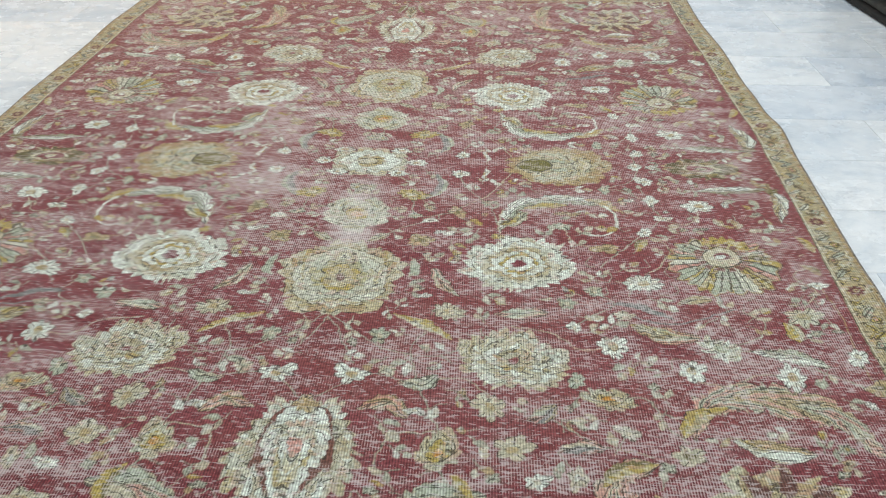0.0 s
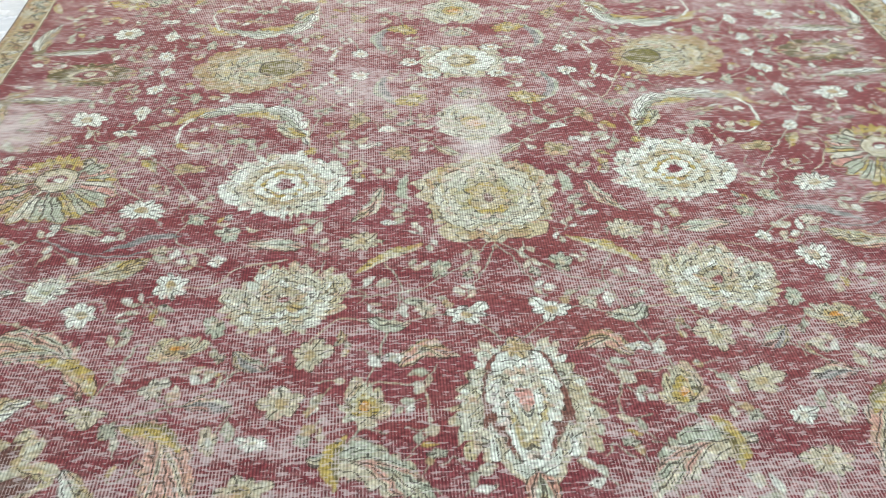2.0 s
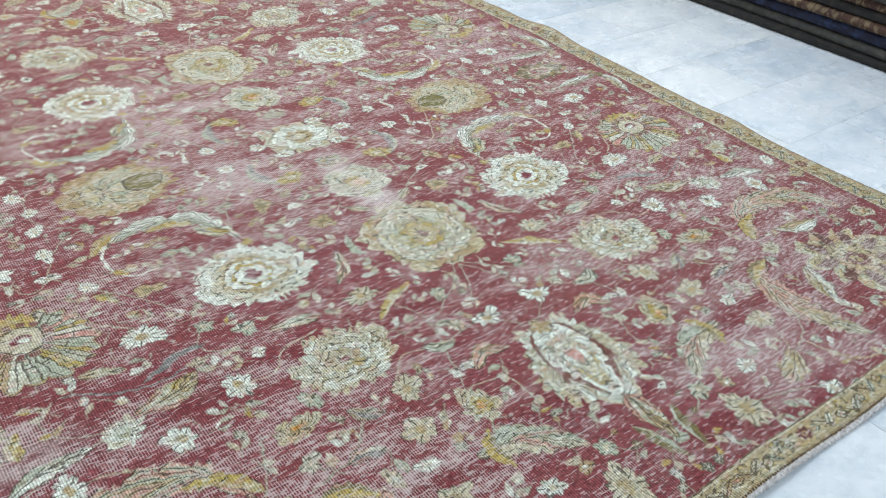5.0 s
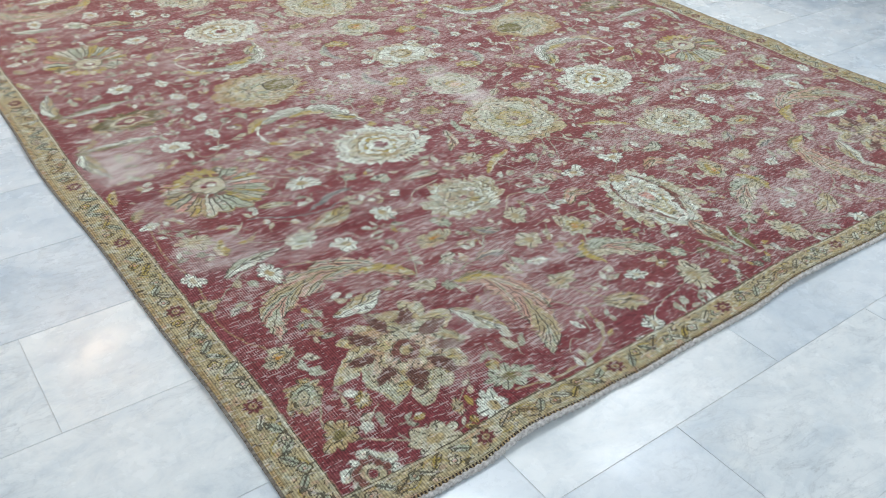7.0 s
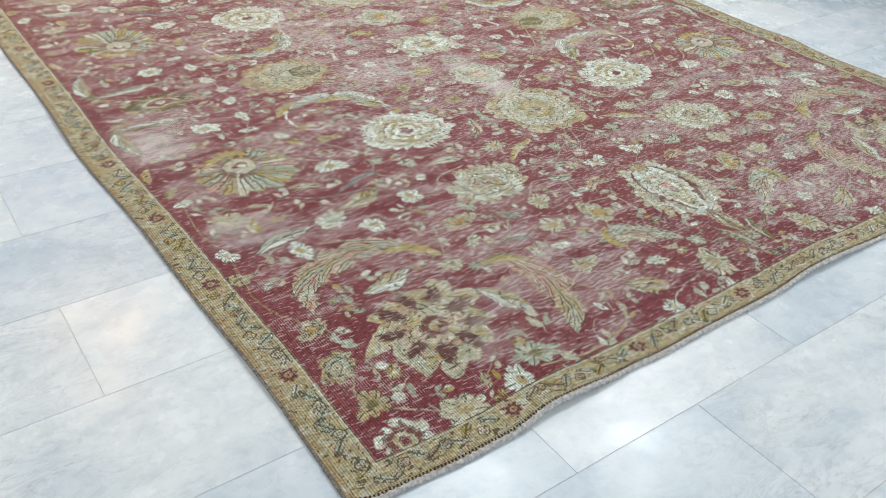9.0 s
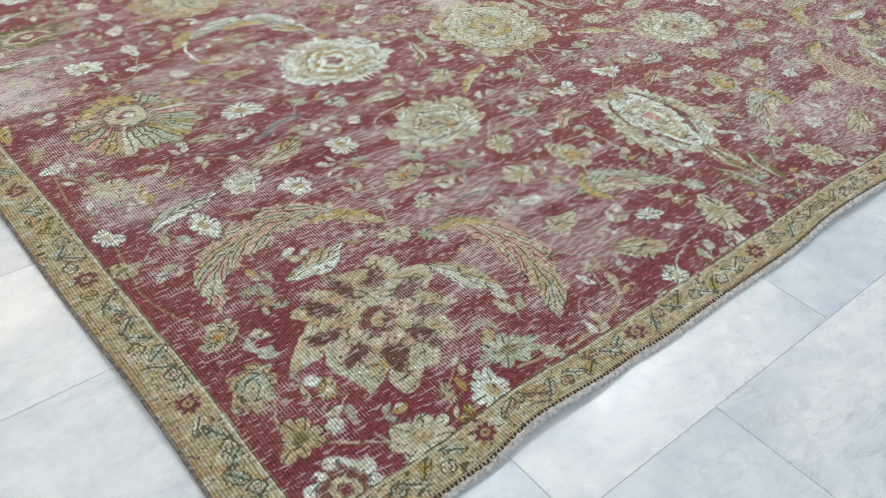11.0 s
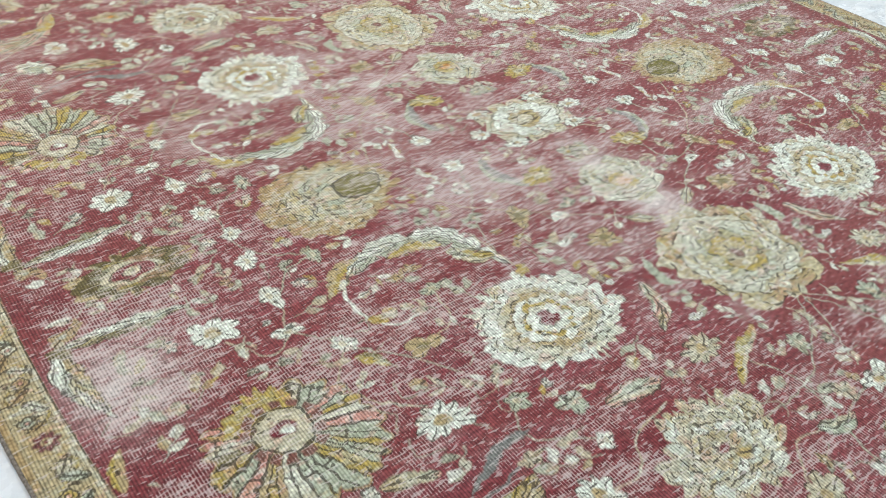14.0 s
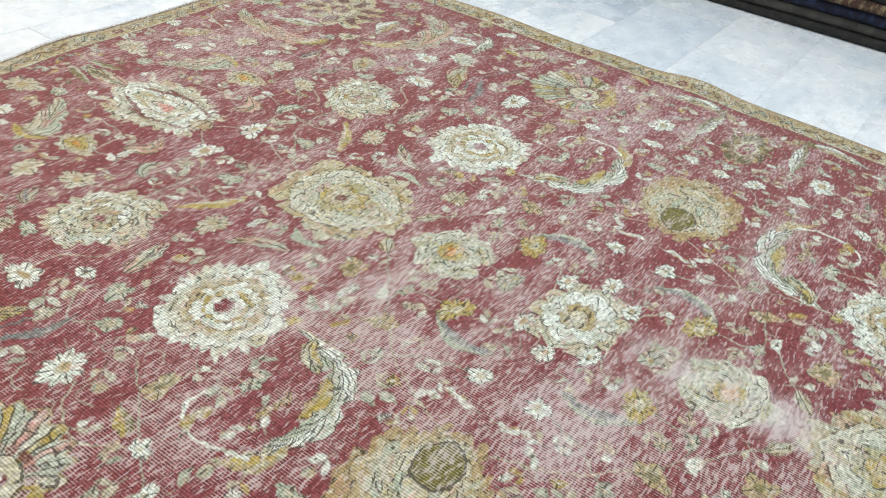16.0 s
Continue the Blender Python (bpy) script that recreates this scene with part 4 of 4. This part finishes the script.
    att = me.attributes.new("dye", "FLOAT_COLOR", "POINT")
    att.data.foreach_set("color", np.concatenate([np.clip(dye, 0, 1), np.ones(dye.shape[:2] + (1,))], -1).astype(np.float32).ravel())
    att = me.attributes.new("ink", "FLOAT", "POINT")
    att.data.foreach_set("value", (pen * (1 - 0.4 * fade)).astype(np.float32).ravel())
    att = me.attributes.new("worn", "FLOAT", "POINT")
    att.data.foreach_set("value", bald.astype(np.float32).ravel())
    me.materials.append(PILE)
    carpet = tagged(new("rug"), "large worn red wool rug, cream flowers, on marble tiles", "rug")
    ob = new("woven_face", me)
    ob.parent = carpet
    ob["label"] = "faded red knotted pile with cream and olive flowers"
    # underside, a few millimetres below
    bu, bv = np.meshgrid(np.linspace(-HALF_W + 0.002, HALF_W - 0.002, 120), np.linspace(-HALF_L + 0.002, HALF_L - 0.002, 160))
    x, y = to_floor(bu, bv)
    z = rug_height(bu, bv) - 0.0065
    bid = np.arange(bu.size).reshape(bu.shape)
    faces = np.stack([bid[:-1, :-1], bid[1:, :-1], bid[1:, 1:], bid[:-1, 1:]], -1).reshape(-1, 4)
    under = new("backing", mesh_from("backing", np.stack([x, y, z], -1).reshape(-1, 3).tolist(), faces.tolist(), BACKING, True))
    under.parent = carpet
    edge_cord("selvedge", carpet, [(-HALF_W, t) for t in np.linspace(-HALF_L, HALF_L, 700)], 0.0048, CORD, "grey-brown overcast side edge")
    edge_cord("selvedge", carpet, [(HALF_W, t) for t in np.linspace(-HALF_L, HALF_L, 700)], 0.0048, CORD, "grey-brown overcast side edge")
    edge_cord("end_binding", carpet, [(t, -HALF_L) for t in np.linspace(-HALF_W, HALF_W, 700)], 0.0072, TWINE, "frayed pale grey end binding")
    edge_cord("end_binding", carpet, [(t, HALF_L) for t in np.linspace(-HALF_W, HALF_W, 700)], 0.0085, TWINE, "frayed pale grey end binding")
    stitches(carpet)
    return carpet


def edge_cord(name, carpet, line, radius, material, label):
    """A whipped cord round the edge: a tube whose thickness goes up and down with every turn of the thread."""
    verts, faces = [], []
    sides = 8
    jit = np.random.default_rng(len(line) + int(radius * 1e5))
    p = np.array(line, float)
    out = np.zeros(2)
    if name == "selvedge":
        out[0] = math.copysign(1, p[0, 0])
    else:
        out[1] = math.copysign(1, p[0, 1])
    for k, (a, b) in enumerate(p):
        x, y = to_floor(np.array(a), np.array(b))
        z = float(rug_height(np.array(a), np.array(b))) - 0.0035
        r = radius * (0.70 + 0.30 * ((k // 2) % 2) + 0.25 * jit.random()) if name != "selvedge" else radius * (0.85 + 0.15 * jit.random())
        cx, cy = float(x) + out[0] * radius * 0.6, float(y) + out[1] * radius * 0.6
        for s in range(sides):
            g = 2 * math.pi * s / sides
            h = r * math.cos(g)
            verts.append((cx + out[0] * h, cy + out[1] * h, max(0.0006, z + 0.85 * r * math.sin(g))))
        if k:
            for s in range(sides):
                q0, q1 = (k - 1) * sides, k * sides
                faces.append((q0 + s, q0 + (s + 1) % sides, q1 + (s + 1) % sides, q1 + s))
    ob = new(name, mesh_from(name, verts, faces, material, True))
    ob.parent = carpet
    ob["label"] = label


def stitches(carpet):
    """Dark overcast stitches just inside the end bindings."""
    for end in (-1, 1):
        verts, faces = [], []
        for t in np.arange(-HALF_W + 0.01, HALF_W - 0.01, 0.0085):
            for c, (du, dv) in enumerate(((0, 0.0), (0.0042, 0.0), (0.0058, 0.0085), (0.0016, 0.0085))):
                a, b = np.array(t + du), np.array(end * (HALF_L - 0.0005 - dv))
                x, y = to_floor(a, b)
                verts.append((float(x), float(y), float(rug_height(a, b)) + 0.0012))
            n = len(verts)
            faces.append((n - 4, n - 3, n - 2, n - 1))
        ob = new("stitching", mesh_from("stitching", verts, faces, STITCH))
        ob.parent = carpet
        ob["label"] = "row of dark overcast stitches"
        ob["kind"] = "stuff"


# ---- stacks of folded carpets along one side ----
def folded_carpet(y0, y1, z, thick, back, front, material, label, seed):
    """One carpet folded flat: a long slab with round folded front, sagging a little."""
    r = np.random.default_rng(seed)
    n, sides = 60, 9
    verts, faces = [], []
    ph = r.uniform(0, 6.28, 3)
    for k in range(n + 1):
        f = k / n
        y = y0 + (y1 - y0) * f
        fx = front(y) + 0.008 * math.sin(5 * f + ph[0]) + 0.005 * math.sin(13 * f + ph[1])
        t = thick * (1 + 0.05 * math.sin(9 * f + ph[2]))
        ring = [(back, z), (back, z + t)]
        for s in range(sides):
            g = math.pi / 2 + math.pi * s / (sides - 1)
            ring.append((fx + t * 0.55 + 0.55 * t * math.cos(g), z + t / 2 + t / 2 * math.sin(g)))
        verts += [(x, y, zz) for x, zz in ring]
        m = len(ring)
        if k:
            for s in range(m):
                faces.append(((k - 1) * m + s, (k - 1) * m + (s + 1) % m, k * m + (s + 1) % m, k * m + s))
    faces.append(tuple(range(m)))
    faces.append(tuple(reversed(range(n * m, n * m + m))))
    ob = new("folded_carpet", mesh_from("folded_carpet", verts, faces, material, True))
    return tagged(ob, label, "carpet", "stack of folded carpets")


def carpet_stack():
    grey = wool_material("grey_brown_wool", (0.022, 0.022, 0.020), (0.055, 0.055, 0.047), (0.06, 0.06, 0.05), 30)
    navy = wool_material("navy_wool", (0.004, 0.005, 0.015), (0.010, 0.012, 0.035), (0.02, 0.035, 0.09), 24)
    rust = wool_material("rust_patterned_wool", (0.035, 0.014, 0.010), (0.09, 0.045, 0.028), (0.22, 0.17, 0.10), 40)
    dark = wool_material("dark_brown_wool", (0.007, 0.007, 0.007), (0.018, 0.017, 0.016), (0.03, 0.026, 0.02), 30)
    rows = ((0.036, dark, "dark brown folded carpet at the bottom of a stack"), (0.045, grey, "grey-brown folded carpet in a stack"),
            (0.055, navy, "navy blue folded carpet in a stack"), (0.045, rust, "rust and beige patterned folded carpet in a stack"),
            (0.04, dark, "dark brown folded carpet in a stack"), (0.045, rust, "rust and beige patterned folded carpet in a stack"),
            (0.05, grey, "grey-brown folded carpet in a stack"), (0.05, navy, "navy blue folded carpet on a stack"))
    z = 0.0015
    for k, (t, m, label) in enumerate(rows):
        folded_carpet(-1.35 + 0.03 * (k % 3), 3.05 - 0.04 * (k % 2), z, t, 3.3, lambda y, k=k: 2.462 - 0.015 * y * y + 0.012 * (k % 3), m, label, 50 + k)
        z += t + 0.001


# ---- the floor: marble tiles in half bond ----
TILE_L, TILE_W, JOINT = 0.714, 0.357, 0.0016
TILE_Y, TILE_X = -0.262, -1.725


def floor_tiles():
    x0, x1 = ROOM_X
    y0, y1 = ROOM_Y
    floor = solid("floor", box_bm(x0, y0, -0.10, x1, y1, -0.0015), GROUT, "polished white marble floor tiles with fine grey joints", "floor", "structure")
    shared = {}

    def tile_mesh(w, h):
        key = (round(w, 3), round(h, 3))
        if key not in shared:
            e = 0.0002
            v = [(-w / 2, -h / 2, -0.0015), (w / 2, -h / 2, -0.0015), (w / 2, h / 2, -0.0015), (-w / 2, h / 2, -0.0015),
                 (-w / 2 + e, -h / 2 + e, 0), (w / 2 - e, -h / 2 + e, 0), (w / 2 - e, h / 2 - e, 0), (-w / 2 + e, h / 2 - e, 0)]
            f = [(4, 5, 6, 7), (0, 1, 5, 4), (1, 2, 6, 5), (2, 3, 7, 6), (3, 0, 4, 7)]
            shared[key] = mesh_from("marble_tile", v, f, MARBLE)
        return shared[key]

    row = math.floor((y0 - TILE_Y) / TILE_W)
    while TILE_Y + row * TILE_W < y1:
        ya, yb = max(y0, TILE_Y + row * TILE_W), min(y1, TILE_Y + (row + 1) * TILE_W)
        off = TILE_X + (0 if row % 2 else TILE_L / 2)
        col = math.floor((x0 - off) / TILE_L)
        while off + col * TILE_L < x1:
            xa, xb = max(x0, off + col * TILE_L), min(x1, off + (col + 1) * TILE_L)
            if xb - xa > 0.02 and yb - ya > 0.02:
                ob = new("marble_tile", tile_mesh(xb - xa - JOINT, yb - ya - JOINT))
                ob.location = ((xa + xb) / 2, (ya + yb) / 2, 0)
                ob.parent = floor
            col += 1
        row += 1


room()
unseen_ceiling_lights()
rug()
carpet_stack()
floor_tiles()
